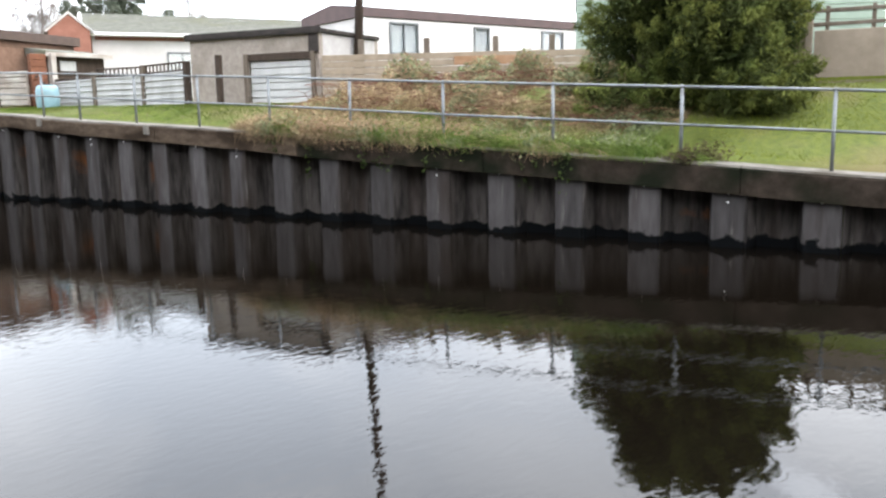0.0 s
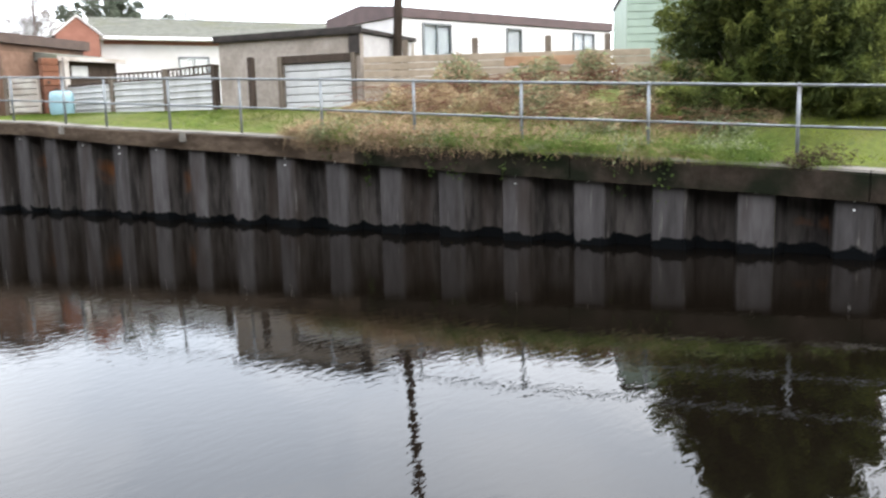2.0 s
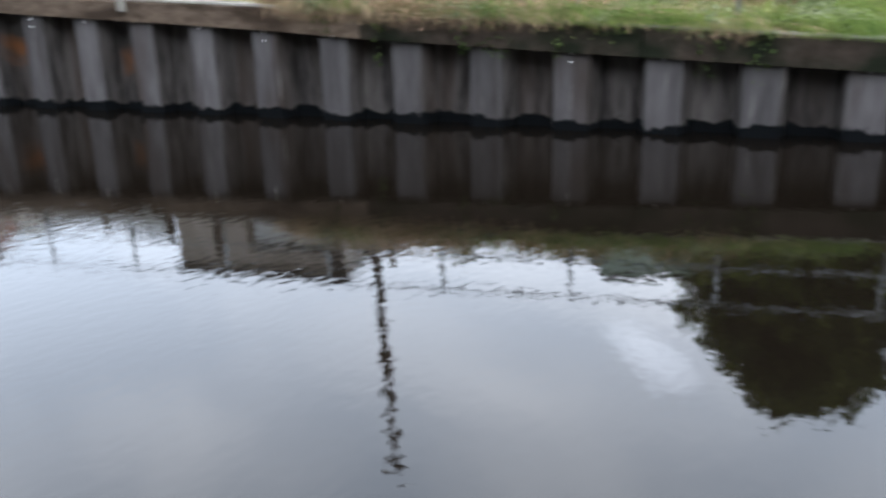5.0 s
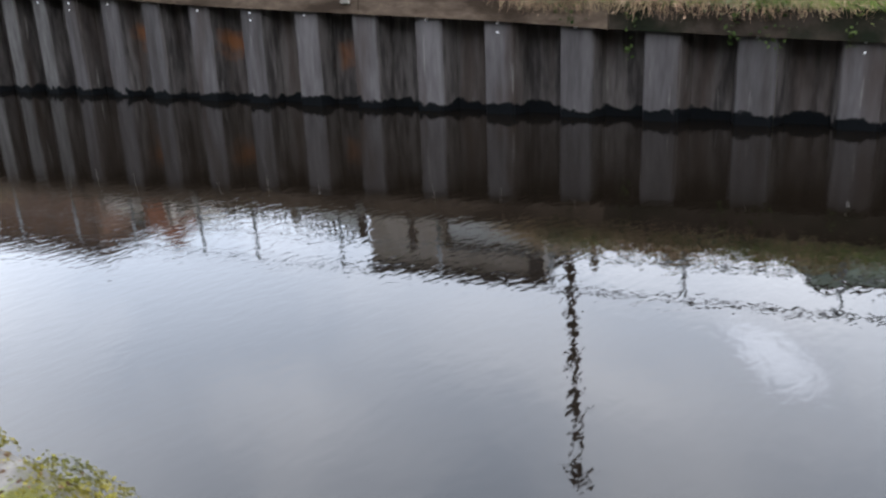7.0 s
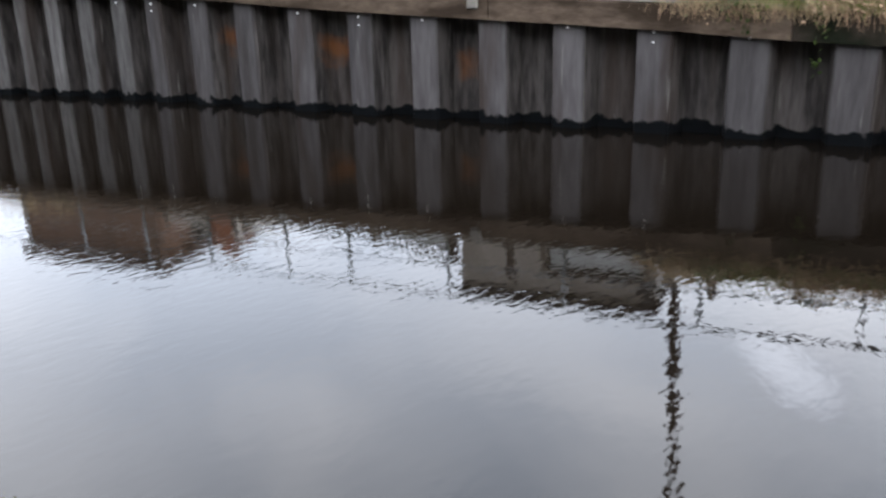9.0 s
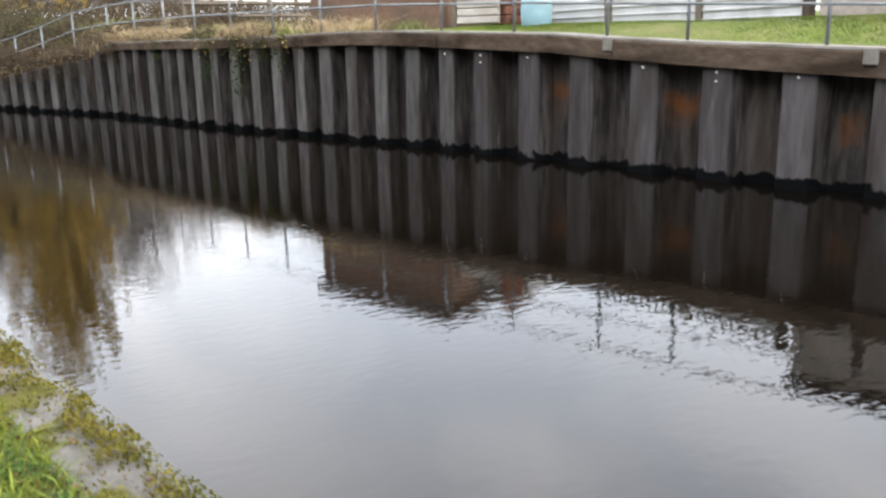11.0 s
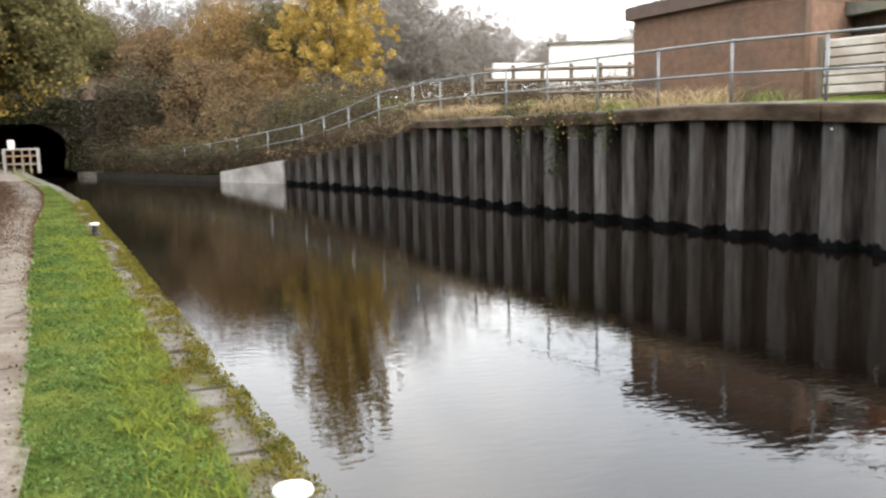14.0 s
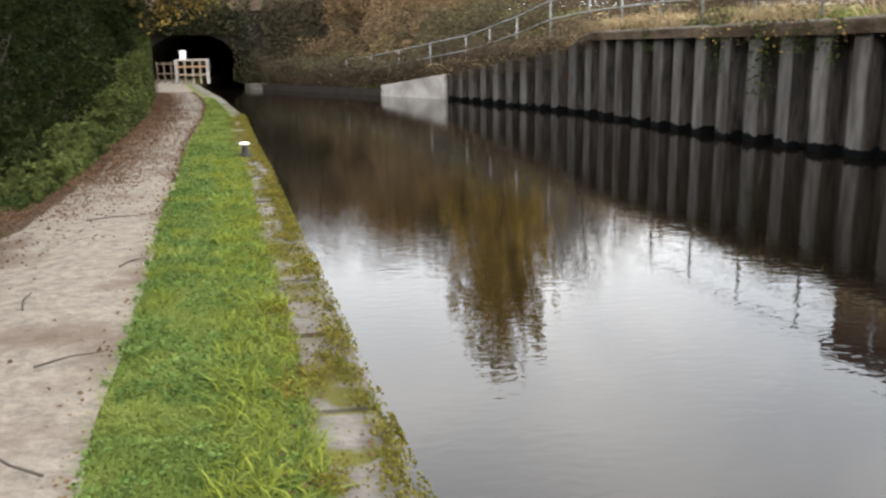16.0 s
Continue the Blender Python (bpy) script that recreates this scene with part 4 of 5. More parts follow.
def gabled_house():
    h = thing("bungalow", "white bungalow with terracotta gable trim and a grey tiled roof", "bungalow")
    # ridge runs away from the gable end that faces the canal
    a = (16.0, 28.0)
    b = (25.7, 22.83)
    m = wframe(a, b)
    w, dep, z0, ze, zr = (Vector(b) - Vector(a)).length, 5.4, 2.2, 4.95, 5.85
    part("front_wall", box(bmesh.new(), (w / 2, 0.1, (z0 + ze) / 2), (w, 0.2, ze - z0), m), M_WHITE, h)
    part("back_wall", box(bmesh.new(), (w / 2, dep - 0.1, (z0 + ze) / 2), (w, 0.2, ze - z0), m), M_WHITE, h)
    for x in (0.1, w - 0.1):
        bm = bmesh.new()
        rows = []
        for q in (x - 0.1, x + 0.1):
            rows.append([bm.verts.new(m @ Vector((q, y, z))) for y, z in ((0.205, z0), (dep - 0.205, z0), (dep - 0.205, ze), (dep / 2, zr - 0.1), (0.205, ze))])
        for k in range(5):
            bm.faces.new((rows[0][k], rows[0][(k + 1) % 5], rows[1][(k + 1) % 5], rows[1][k]))
        bm.faces.new(rows[0])
        bm.faces.new(rows[1][::-1])
        part("gable_wall", bm, M_PINK, h, "terracotta painted gable wall")
    for sgn in (0, 1):
        slope = part("roof_slope", bmesh.new(), M_TILE, h, "grey-green tiled roof slope")
        ya, yb = (-0.35, dep / 2) if sgn == 0 else (dep + 0.35, dep / 2)
        n = 14
        for k in range(n):
            t0, t1 = k / n, (k + 1) / n
            y0, y1 = ya + (yb - ya) * t0, ya + (yb - ya) * t1
            q0, q1 = ze - 0.1 + (zr - ze + 0.1) * t0, ze - 0.1 + (zr - ze + 0.1) * t1
            vs = [(-0.25, y0, q0 + 0.05), (w + 0.25, y0, q0 + 0.05), (w + 0.25, y1, q1 + 0.015), (-0.25, y1, q1 + 0.015), (-0.25, y0, q0), (w + 0.25, y0, q0), (w + 0.25, y1, q1 - 0.02), (-0.25, y1, q1 - 0.02)]
            bm = bmesh.new()
            v = [bm.verts.new(m @ Vector(p)) for p in vs]
            for f in ((0, 1, 2, 3), (4, 7, 6, 5), (0, 4, 5, 1), (3, 2, 6, 7), (0, 3, 7, 4), (1, 5, 6, 2)):
                bm.faces.new([v[j] for j in f])
            part("tile_course", bm, M_TILE, slope)
    for y0, y1 in ((-0.35, dep / 2), (dep + 0.35, dep / 2)):
        bm = tube(bmesh.new(), m @ Vector((-0.28, y0, ze - 0.1)), m @ Vector((-0.28, y1, zr)), 0.07, n=4)
        part("barge_board", bm, M_WHITEPAINT, h)
    part("gutter", tube(bmesh.new(), m @ Vector((-0.2, -0.36, ze - 0.12)), m @ Vector((w + 0.2, -0.36, ze - 0.12)), 0.06, n=8), M_WHITEPAINT, h)
    part("frieze", box(bmesh.new(), (w / 2, -0.01, ze - 0.16), (w - 0.2, 0.02, 0.26), m), M_PINK, h, "terracotta band under the eaves")
    window_parts(h, m, 2.5, 3.5, 3.4, 4.25, 1, curtain=True)
    # little porch gable at the near corner
    bm = bmesh.new()
    rows = []
    for y in (-0.75, 0.9):
        rows.append([bm.verts.new(m @ Vector((x, y, z))) for x, z in ((-1.36, 2.2), (-0.06, 2.2), (-0.06, 4.9), (-0.7, 5.44), (-1.36, 4.9))])
    for k in range(5):
        bm.faces.new((rows[0][k], rows[0][(k + 1) % 5], rows[1][(k + 1) % 5], rows[1][k]))
    bm.faces.new(rows[0])
    bm.faces.new(rows[1][::-1])
    part("porch_gable", bm, M_PINK, h, "terracotta painted porch gable")
    for s in (-1, 1):
        part("barge_board", tube(bmesh.new(), m @ Vector((-0.7 + s * 0.76, -0.78, 4.86)), m @ Vector((-0.7, -0.78, 5.5)), 0.05, n=4), M_WHITEPAINT, h)
        bm = bmesh.new()
        vs = [bm.verts.new(m @ Vector(p)) for p in ((-0.7 + s * 0.78, -0.82, 4.9), (-0.7, -0.82, 5.56), (-0.7, 2.0, 5.56), (-0.7 + s * 0.78, 2.0, 4.9), (-0.7 + s * 0.78, -0.82, 4.85), (-0.7, -0.82, 5.5), (-0.7, 2.0, 5.5), (-0.7 + s * 0.78, 2.0, 4.85))]
        for f in ((0, 1, 2, 3), (4, 7, 6, 5), (0, 4, 5, 1), (3, 2, 6, 7), (0, 3, 7, 4), (1, 5, 6, 2)):
            bm.faces.new([vs[j] for j in f])
        part("porch_roof", bm, M_TILE, h)


gabled_house()


def far_buildings():
    h = thing("white_chalet", "low white flat-roofed chalet beyond the shed", "chalet")
    m = wframe((17.3, 48.2), (23.5, 44.6))
    part("body", box(bmesh.new(), (3.6, 2, 4.0), (7.2, 4, 3.3), m), M_WHITE, h)
    part("roof", box(bmesh.new(), (3.6, 2, 5.7), (7.5, 4.3, 0.12), m, 0.02), M_CAPTOP, h)
    w = thing("garden_wall", "low pale wall and timber fence beyond the shed", "wall")
    part("pale_wall", boxes(((15.5, 44.5, 4.2), (5.0, 0.2, 0.6))), M_WHITE, w)
    f = thing("timber_fence", "brown timber boundary fence beyond the shed", "fence")
    for k in range(9):
        part("post", boxes(((10.2 + k * 0.85, 38.5 - k * 0.35, 3.05), (0.1, 0.1, 1.7))), M_POST, f)
    for z in (3.0, 3.4, 3.75):
        bm = tube(bmesh.new(), (10.2, 38.45, z), (17.0, 35.65, z), 0.06, n=4)
        part("board", bm, M_POST, f)
    h = thing("buff_house", "buff rendered house with a dark hipped roof", "house")
    m = wframe((23.6, 1.5), (23.0, -6.0))
    part("wall", box(bmesh.new(), (3.76, 3, 4.5), (7.5, 6, 5.0), m), M_BUFFHOUSE, h)
    bm = bmesh.new()
    lo = [bm.verts.new(m @ Vector(p)) for p in ((-0.4, -0.4, 7.0), (7.9, -0.4, 7.0), (7.9, 6.4, 7.0), (-0.4, 6.4, 7.0))]
    hi = [bm.verts.new(m @ Vector(p)) for p in ((2.6, 3, 8.6), (5.0, 3, 8.6))]
    for f in ((0, 1, 2, 3),):
        bm.faces.new([lo[k] for k in f])
    bm.faces.new((lo[0], lo[1], hi[1], hi[0]))
    bm.faces.new((lo[2], lo[3], hi[0], hi[1]))
    bm.faces.new((lo[1], lo[2], hi[1]))
    bm.faces.new((lo[3], lo[0], hi[0]))
    part("roof", bm, M_FELT, h, "dark hipped roof")
    for x in (1.6, 3.2, 5.4):
        window_parts(h, m, x, x + 1.0, 4.9, 6.2, 1, y=-0.03, curtain=False)


far_buildings()


def concrete_garden_wall():
    w = thing("panel_wall", "buff concrete panel wall below a rustic rail", "wall")
    a, b = (16.0, 5.9), (17.4, -2.4)
    m = wframe(a, b)
    n = 5
    for k in range(n):
        part("panel", box(bmesh.new(), (0.84 + k * 1.64, 0.05, 2.66), (1.54, 0.1, 1.14), m, 0.01), M_BUFF, w)
        part("pillar", box(bmesh.new(), (k * 1.64 - 0.02, 0.03, 2.82), (0.12, 0.16, 1.6), m, 0.01), M_BUFF, w)
    f = thing("rustic_rail", "grey weathered timber rail fence above the panel wall", "fence")
    for k in range(11):
        part("post", box(bmesh.new(), (0.4 + k * 0.75, 0.25, 3.1), (0.07, 0.07, 1.15), m, 0.008), M_POST, f)
    for z in (3.35, 3.59):
        part("rail", box(bmesh.new(), (4.1, 0.2, z), (8.2, 0.05, 0.07), m, 0.008), M_POST, f)


concrete_garden_wall()


def brown_fence():
    """Low timber boarding and posts between the brambles and the mobile home."""
    f = thing("board_fence", "low weathered board fence with taller posts above the brambles", "fence")
    a, b = (13.62, 14.12), (16.9, 9.0)
    m = wframe(a, b)
    w = (Vector(b) - Vector(a)).length
    for k in range(6):
        part("board", box(bmesh.new(), (w / 2, 0, 2.42 + k * 0.15), (w, 0.04, 0.14), m, 0.006), M_BUFFBOARD, f)
    part("board", box(bmesh.new(), (w * 0.62, -0.04, 3.05), (1.5, 0.03, 0.2), m, 0.006), M_PLANK, f, "newer orange-brown board")
    for x in (0.9, 2.4, 3.95, 5.2):
        part("post", box(bmesh.new(), (x, 0.06, 2.9), (0.13, 0.11, 1.35), m, 0.012), M_POST, f)


brown_fence()


def utility_pole():
    p = thing("utility_pole", "dark tarred timber utility pole with insulators", "pole", at=(15.16, 14.54, 2.3))
    part("shaft", tube(bmesh.new(), (0, 0, -0.3), (0.26, -0.26, 7.2), 0.11, 0.085, 14), M_DARKWOOD, p, smooth=True)
    part("crossarm", boxes(((0.24, -0.24, 6.9), (0.1, 0.7, 0.1)), bevel=0.008), M_DARKWOOD, p)
    for y in (-0.3, 0.3):
        bm = tube(bmesh.new(), (0.24, y - 0.24, 6.95), (0.24, y - 0.24, 7.12), 0.045, 0.03, 10)
        part("insulator", bm, M_WHITEPAINT, p)


utility_pole()


# ---- vegetation ----
RNG = np.random.default_rng(11)


def ball_points(n, c, r, lumps=9, seed=1, low=-0.6, size=(0.12, 0.34)):
    """Points gathered in lumps over an uneven crown, with gaps between."""
    rng = np.random.default_rng(seed)
    d = rng.normal(size=(lumps, 3))
    d /= np.linalg.norm(d, axis=1, keepdims=True)
    d[:, 2] = np.where(d[:, 2] < low, -d[:, 2], d[:, 2])
    cs = d * rng.uniform(0.2, 0.95, (lumps, 1))
    rs = rng.uniform(*size, lumps)
    k = rng.integers(0, lumps, n)
    v = rng.normal(size=(n, 3))
    v /= np.linalg.norm(v, axis=1, keepdims=True)
    p = cs[k] + v * (rs[k] * rng.uniform(0.25, 1.0, n) ** 0.4)[:, None]
    return p * np.asarray(r) + np.asarray(c)


def limbs(bm, base, height, spread, seed, r=0.12, count=9, depth=2, start=0.3):
    """A tapered bent trunk with limbs that fork."""
    rng = random.Random(seed)

    def grow(a, d, length, rad, level):
        steps = 4
        p, q = a.copy(), d.normalized()
        for k in range(steps):
            q = (q + Vector((rng.uniform(-0.2, 0.2), rng.uniform(-0.2, 0.2), rng.uniform(-0.02, 0.16)))).normalized()
            e = p + q * length / steps
            tube(bm, p, e, rad * (1 - k / steps * 0.6), rad * (1 - (k + 1) / steps * 0.6), 6 if level else 9)
            p = e
            if level < depth and k >= 1:
                for _ in range(2 if level else 1):
                    s = Vector((rng.uniform(-1, 1), rng.uniform(-1, 1), rng.uniform(0.1, 0.9)))
                    grow(p, q * 0.5 + s, length * rng.uniform(0.4, 0.62), rad * 0.42, level + 1)

    base = Vector(base)
    top = base + Vector((rng.uniform(-0.3, 0.3), rng.uniform(-0.3, 0.3), height))
    tube(bm, base - Vector((0, 0, 0.3)), base.lerp(top, 0.5), r, r * 0.65, 10)
    tube(bm, base.lerp(top, 0.5), top, r * 0.65, r * 0.18, 8)
    for k in range(count):
        t = start + (0.95 - start) * k / count
        a = rng.uniform(0, 6.28)
        grow(base.lerp(top, t), Vector((math.cos(a), math.sin(a), rng.uniform(0.25, 0.8))), spread * (1.1 - 0.6 * t), r * 0.4 * (1.1 - t), 0)


def tree(name, label, at, height, crown_r, crown_c, material, n, size, seed, lumps=16, r=0.14, depth=1, count=8, long=1.5):
    t = thing(name, label, "tree", at=at)
    bm = bmesh.new()
    limbs(bm, (0, 0, 0), height * 0.9, crown_r[0] * 0.9, seed, r, count, depth)
    part("trunk", bm, M_BARK, t)
    leaves("crown", ball_points(n, (0, 0, crown_c), crown_r, lumps * 3, seed, -0.9), size, material, t, seed=seed, long=long)
    return t


# conifer beside the lawn
t = thing("conifer_bush", "broad dark green spreading conifer on the lawn", "conifer", at=(14.5, 5.6, 1.75))
bm = bmesh.new()
limbs(bm, (0, 0, 0), 2.8, 1.05, 4, 0.16, 12, 1, 0.1)
part("trunk", bm, M_BARK, t)
def plumes(n, needles, seed, height=3.45, reach=2.0):
    """Feathery sprays that lean up and out of a dome; gives inner and outer needle points."""
    rng = np.random.default_rng(seed)
    inner, outer = [], []
    for k in range(n):
        h = rng.uniform(0.01, 0.97) ** 0.85
        a = rng.uniform(0, 2 * math.pi)
        lobe = 1 + 0.16 * math.sin(a * 3 + 1.3 * h * 5) + 0.1 * math.sin(a * 5 + 7 * h)
        r = reach * lobe * math.sqrt(max(0.0, 1 - h ** 3.8)) * rng.uniform(0.72, 1.04)
        tip = np.array((r * math.cos(a), r * math.sin(a), height * h + 0.06))
        way = np.array((math.cos(a), math.sin(a), 0.25 + 0.9 * h + rng.normal() * 0.2))
        way /= np.linalg.norm(way)
        ln = rng.uniform(0.55, 1.0)
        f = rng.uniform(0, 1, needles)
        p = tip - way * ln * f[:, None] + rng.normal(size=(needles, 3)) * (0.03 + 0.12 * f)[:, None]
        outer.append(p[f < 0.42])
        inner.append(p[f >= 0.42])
    return np.concatenate(inner), np.concatenate(outer)


inner, outer = plumes(430, 330, 7)
inner = np.concatenate([inner, ball_points(30000, (0, 0, 1.5), (1.6, 1.6, 1.5), 60, 9, -0.8, (0.15, 0.3)), ball_points(9000, (0, 0, 0.6), (1.8, 1.8, 0.6), 24, 8, -0.4)])
# Inner needles take the darker green, outer spray ends the paler one.
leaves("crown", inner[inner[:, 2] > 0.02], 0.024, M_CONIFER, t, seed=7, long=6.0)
leaves("outer_foliage", outer[outer[:, 2] > 0.02], 0.022, M_CONIFERTIP, t, seed=8, long=5.0, label="yellow-green outer spray tips")

# yellow birch and its neighbours on the slope
t = thing("birch_tree", "tall birch in bright yellow autumn leaf", "tree", at=(9.6, 58.6, 2.8))
bm = bmesh.new()
limbs(bm, (0, 0, 0), 13.0, 3.0, 21, 0.16, 18, 2, 0.08)
part("trunk", bm, M_BARK, t)
crown = np.concatenate([ball_points(46000, (0, 0, 7.7), (3.3, 3.3, 6.3), 520, 21, -0.9, (0.03, 0.1)), ball_points(24000, (0, 0, 3.6), (3.9, 3.9, 3.4), 260, 22, -0.9, (0.03, 0.1))])
leaves("crown", crown, 0.085, M_YELLOW, t, seed=21, long=1.5)

for i, (x, y, z, h, rr, mtl, col) in enumerate((
        (4.4, 63, 2.2, 7.6, 3.0, M_AMBER, "amber brown"), (0.6, 66, 3.0, 5.5, 3.0, M_RUSSET, "thinning russet"), (7.0, 62.5, 2.6, 7.0, 2.6, M_OLIVE, "olive green"),
        (-3.5, 68, 4.5, 5, 3.0, M_OLIVE, "dull green"), (3.0, 59, 1.0, 5, 2.6, M_RUSSET, "low russet"), (6.2, 60.0, 1.8, 4.6, 2.6, M_AMBER, "low amber"))):
    tree("woodland_tree", col + " woodland tree on the canal slope in autumn", (x, y, z), h, (rr, rr, h * 0.42), h * 0.55, mtl, 26000, 0.09, 31 + i, 110, 0.15, 2, 10)

# bare trees, one mesh set copied
bare = thing("bare_tree", "tall leafless tree with fine grey branches", "tree", group="bare trees behind the canal", at=(9.5, 80, 3.5))
bm = bmesh.new()
limbs(bm, (0, 0, 0), 11.5, 4.6, 51, 0.2, 14, 2, 0.25)
part("trunk", bm, M_TWIG, bare)
leaves("bare_crown", ball_points(30000, (0, 0, 6.6), (5.2, 5.2, 6.6), 320, 52, -0.95, (0.05, 0.18)), 0.024, M_TWIG, bare, seed=53, long=13, label="fine bare twigs")
spots = [(13.5, 78, 3, 0.85, 130), (17, 75, 3, 0.8, 200), (20.5, 78, 3, 0.78, 300), (24, 75, 3, 0.72, 20), (27.5, 79, 3, 0.7, 77), (31, 76, 3, 0.62, 95), (34, 79, 3, 0.6, 200), (38, 75, 3, 0.55, 330),
         (42, 82, 3, 0.6, 45), (15, 84, 3, 0.95, 15), (22, 86, 3, 0.9, 260), (29, 87, 3, 0.85, 110), (4.5, 73, 4, 0.6, 170), (-4, 78, 5, 0.55, 250), (27.3, 53.4, 3, 0.66, 60), (35, 48.7, 3, 0.6, 10), (40, 47, 3, 0.42, 80)]
spots += [(12.5 + 2.6 * k, 71 + 1.5 * (k % 3), 2.8, 0.62 - 0.018 * k, 67 * k) for k in range(10)]
spots += [(4.0, 76, 4, 0.82, 20), (0.2, 78, 4, 0.8, 215), (-2.5, 74, 4, 0.7, 10)]
spots += [(6.5, 76, 3.5, 0.8, 140), (14.5, 73, 3, 1.0, 75), (18.5, 72, 3, 0.95, 190), (11.8, 70, 3, 1.05, 310)]
for x, y, z, s, a in spots:
    q = copy_thing(bare, pose(x, y, z, 0, 0, a))
    q.scale = (s * 1.25, s * 1.25, s)
# dark pine behind the bungalow
t = thing("pine_tree", "dark evergreen pine behind the bungalow", "tree", at=(25.9, 42.7, 2.0))
bm = bmesh.new()
limbs(bm, (0, 0, 0), 8.2, 3.4, 71, 0.22, 10, 1, 0.4)
part("trunk", bm, M_BARK, t)
leaves("crown", ball_points(13000, (0, 0, 5.4), (3.1, 3.1, 2.6), 150, 72, -0.9, (0.04, 0.13)), 0.06, M_PINE, t, seed=73, long=5)

# undergrowth on the far slope beyond the piling
def slope_brush(name, label, n, y0, y1, d0, d1, height, size, material, seed, long=1.6):
    rng = np.random.default_rng(seed)
    ys = rng.uniform(y0, y1, n)
    ds = d0 + (d1 - d0) * rng.uniform(0, 1, n) ** 1.3
    p = []
    for y, d in zip(ys, ds):
        x = far_x(min(60, y)) + d
        hump = 0.35 + 0.9 * abs(noise.noise((x * 0.5, y * 0.5, seed)))
        z = bank_z(x, min(60, y)) + height * hump * rng.uniform(0, 1) ** 0.8
        p.append((x, y, z))
    ob = leaves(name, p, size, material, seed=seed, long=long)
    return tagged(ob, label, "undergrowth", kind="stuff")


slope_brush("bracken", "tangle of brown bracken and bramble on the slope", 80000, 36.5, 58, 0.0, 5.5, 1.0, 0.05, M_BRACKEN, 81)
slope_brush("scrub", "olive scrub bushes on the wooded slope", 22000, 50, 62, 1.5, 6.5, 1.7, 0.06, M_OLIVE, 82)
slope_brush("russet_scrub", "russet autumn bushes on the wooded slope", 20000, 51.5, 63, 2.0, 7.0, 2.8, 0.07, M_RUSSET, 83)
slope_brush("brown_scrub", "dense grey-brown scrub on the lower slope", 60000, 47, 63, 0.0, 6.0, 2.3, 0.055, M_SCRUB, 89)
slope_brush("upper_bracken", "brown bracken on the upper bank", 36000, 36, 62, 2.0, 16, 1.2, 0.06, M_BRACKEN, 86)
slope_brush("bank_weeds", "yellowing weeds spilling along the beam below the shed", 2200, 27, 38, 0.1, 1.3, 0.45, 0.035, M_GRASS, 87)
slope_brush("withered_weeds", "withered brown weeds along the beam", 9000, 28.5, 38, 0.0, 1.6, 0.55, 0.03, M_BRACKEN, 88)
slope_brush("dead_stems", "pale dead stems along the slope", 4000, 36, 54, 0.1, 4, 0.8, 0.03, M_STRAW, 84, 8)


def brambles():
    rng = np.random.default_rng(91)
    def field(n, y0, y1, d0, d1, h, kind, cut):
        ys = rng.uniform(y0, y1, n)
        ds = rng.uniform(d0, d1, n)
        out = []
        for y, d in zip(ys, ds):
            x = far_x(y) + d
            hump = max(0.0, 0.3 + 0.9 * noise.noise((x * 0.8, y * 0.8, 3.0)) + 0.7 * noise.noise((x * 2.1, y * 2.1, 9.0)))
            hump = min(hump, 0.5 + 0.3 * hump)
            if noise.noise((x * 0.9, y * 0.9, kind)) < cut:
                continue
            edge = min(1, (d - d0) / 2.2 + 0.12) * min(1, (y - y0) / 1.0 + 0.1) * min(1, (y1 - y) / 1.5 + 0.1)
            out.append((x, y, bank_z(x, y) + h * hump * edge * rng.uniform(0.1, 1.0)))
        return out
    tagged(leaves("bramble_patch", field(70000, 5.6, 13.6, 0.9, 4.8, 1.05, 20.0, -0.06), 0.045, M_BRAMBLE, seed=92, flat=0.5), "sprawling green bramble patch behind the rail", "bramble", kind="stuff")
    tagged(leaves("dead_bramble", field(60000, 5.4, 14.0, 0.7, 4.8, 1.0, 40.0, -0.25), 0.016, M_STRAW, seed=93, long=8, flat=0.45), "dry tan bramble and dock stems", "dead plants", kind="stuff")
    tagged(leaves("brown_bramble", field(36000, 6, 13.4, 1.0, 4.8, 1.05, 60.0, 0.0), 0.034, M_DOCK, seed=94, long=2, flat=0.4), "brown withered bramble leaves", "dead plants", kind="stuff")
    bm = bmesh.new()
    r = random.Random(95)
    for k in range(420):
        y, d = r.uniform(6, 13.2), r.uniform(1.2, 4.6)
        p = Vector((far_x(y) + d, y, bank_z(far_x(y) + d, y)))
        q = Vector((r.uniform(-0.5, 0.5), r.uniform(-0.5, 0.5), 1)) * 0.22
        for s in range(4):
            e = p + q
            tube(bm, p, e, 0.006, 0.005, 4)
            p, q = e, q + Vector((q.x * 0.5, q.y * 0.5, -0.09))
    tagged(part("bramble_canes", bm, M_REDBROWN), "arching red-brown bramble canes", "bramble", kind="stuff")


brambles()


def bank_blades(name, label, n, y0, y1, d0, d1, h, w, material, seed, lean=0.35, patch=None):
    rng = np.random.default_rng(seed)
    p = []
    for y, d in zip(rng.uniform(y0, y1, n), rng.uniform(d0, d1, n)):
        x = far_x(y) + d
        if patch and noise.noise((x * patch, y * patch, seed)) < -0.05:
            continue
        z = cap_z(y) + 0.005 if d < 0.42 else bank_z(x, y)
        p.append((x, y, z))
    return tagged(blades(name, p, h, w, material, seed=seed, lean=lean), label, "grass", kind="stuff")


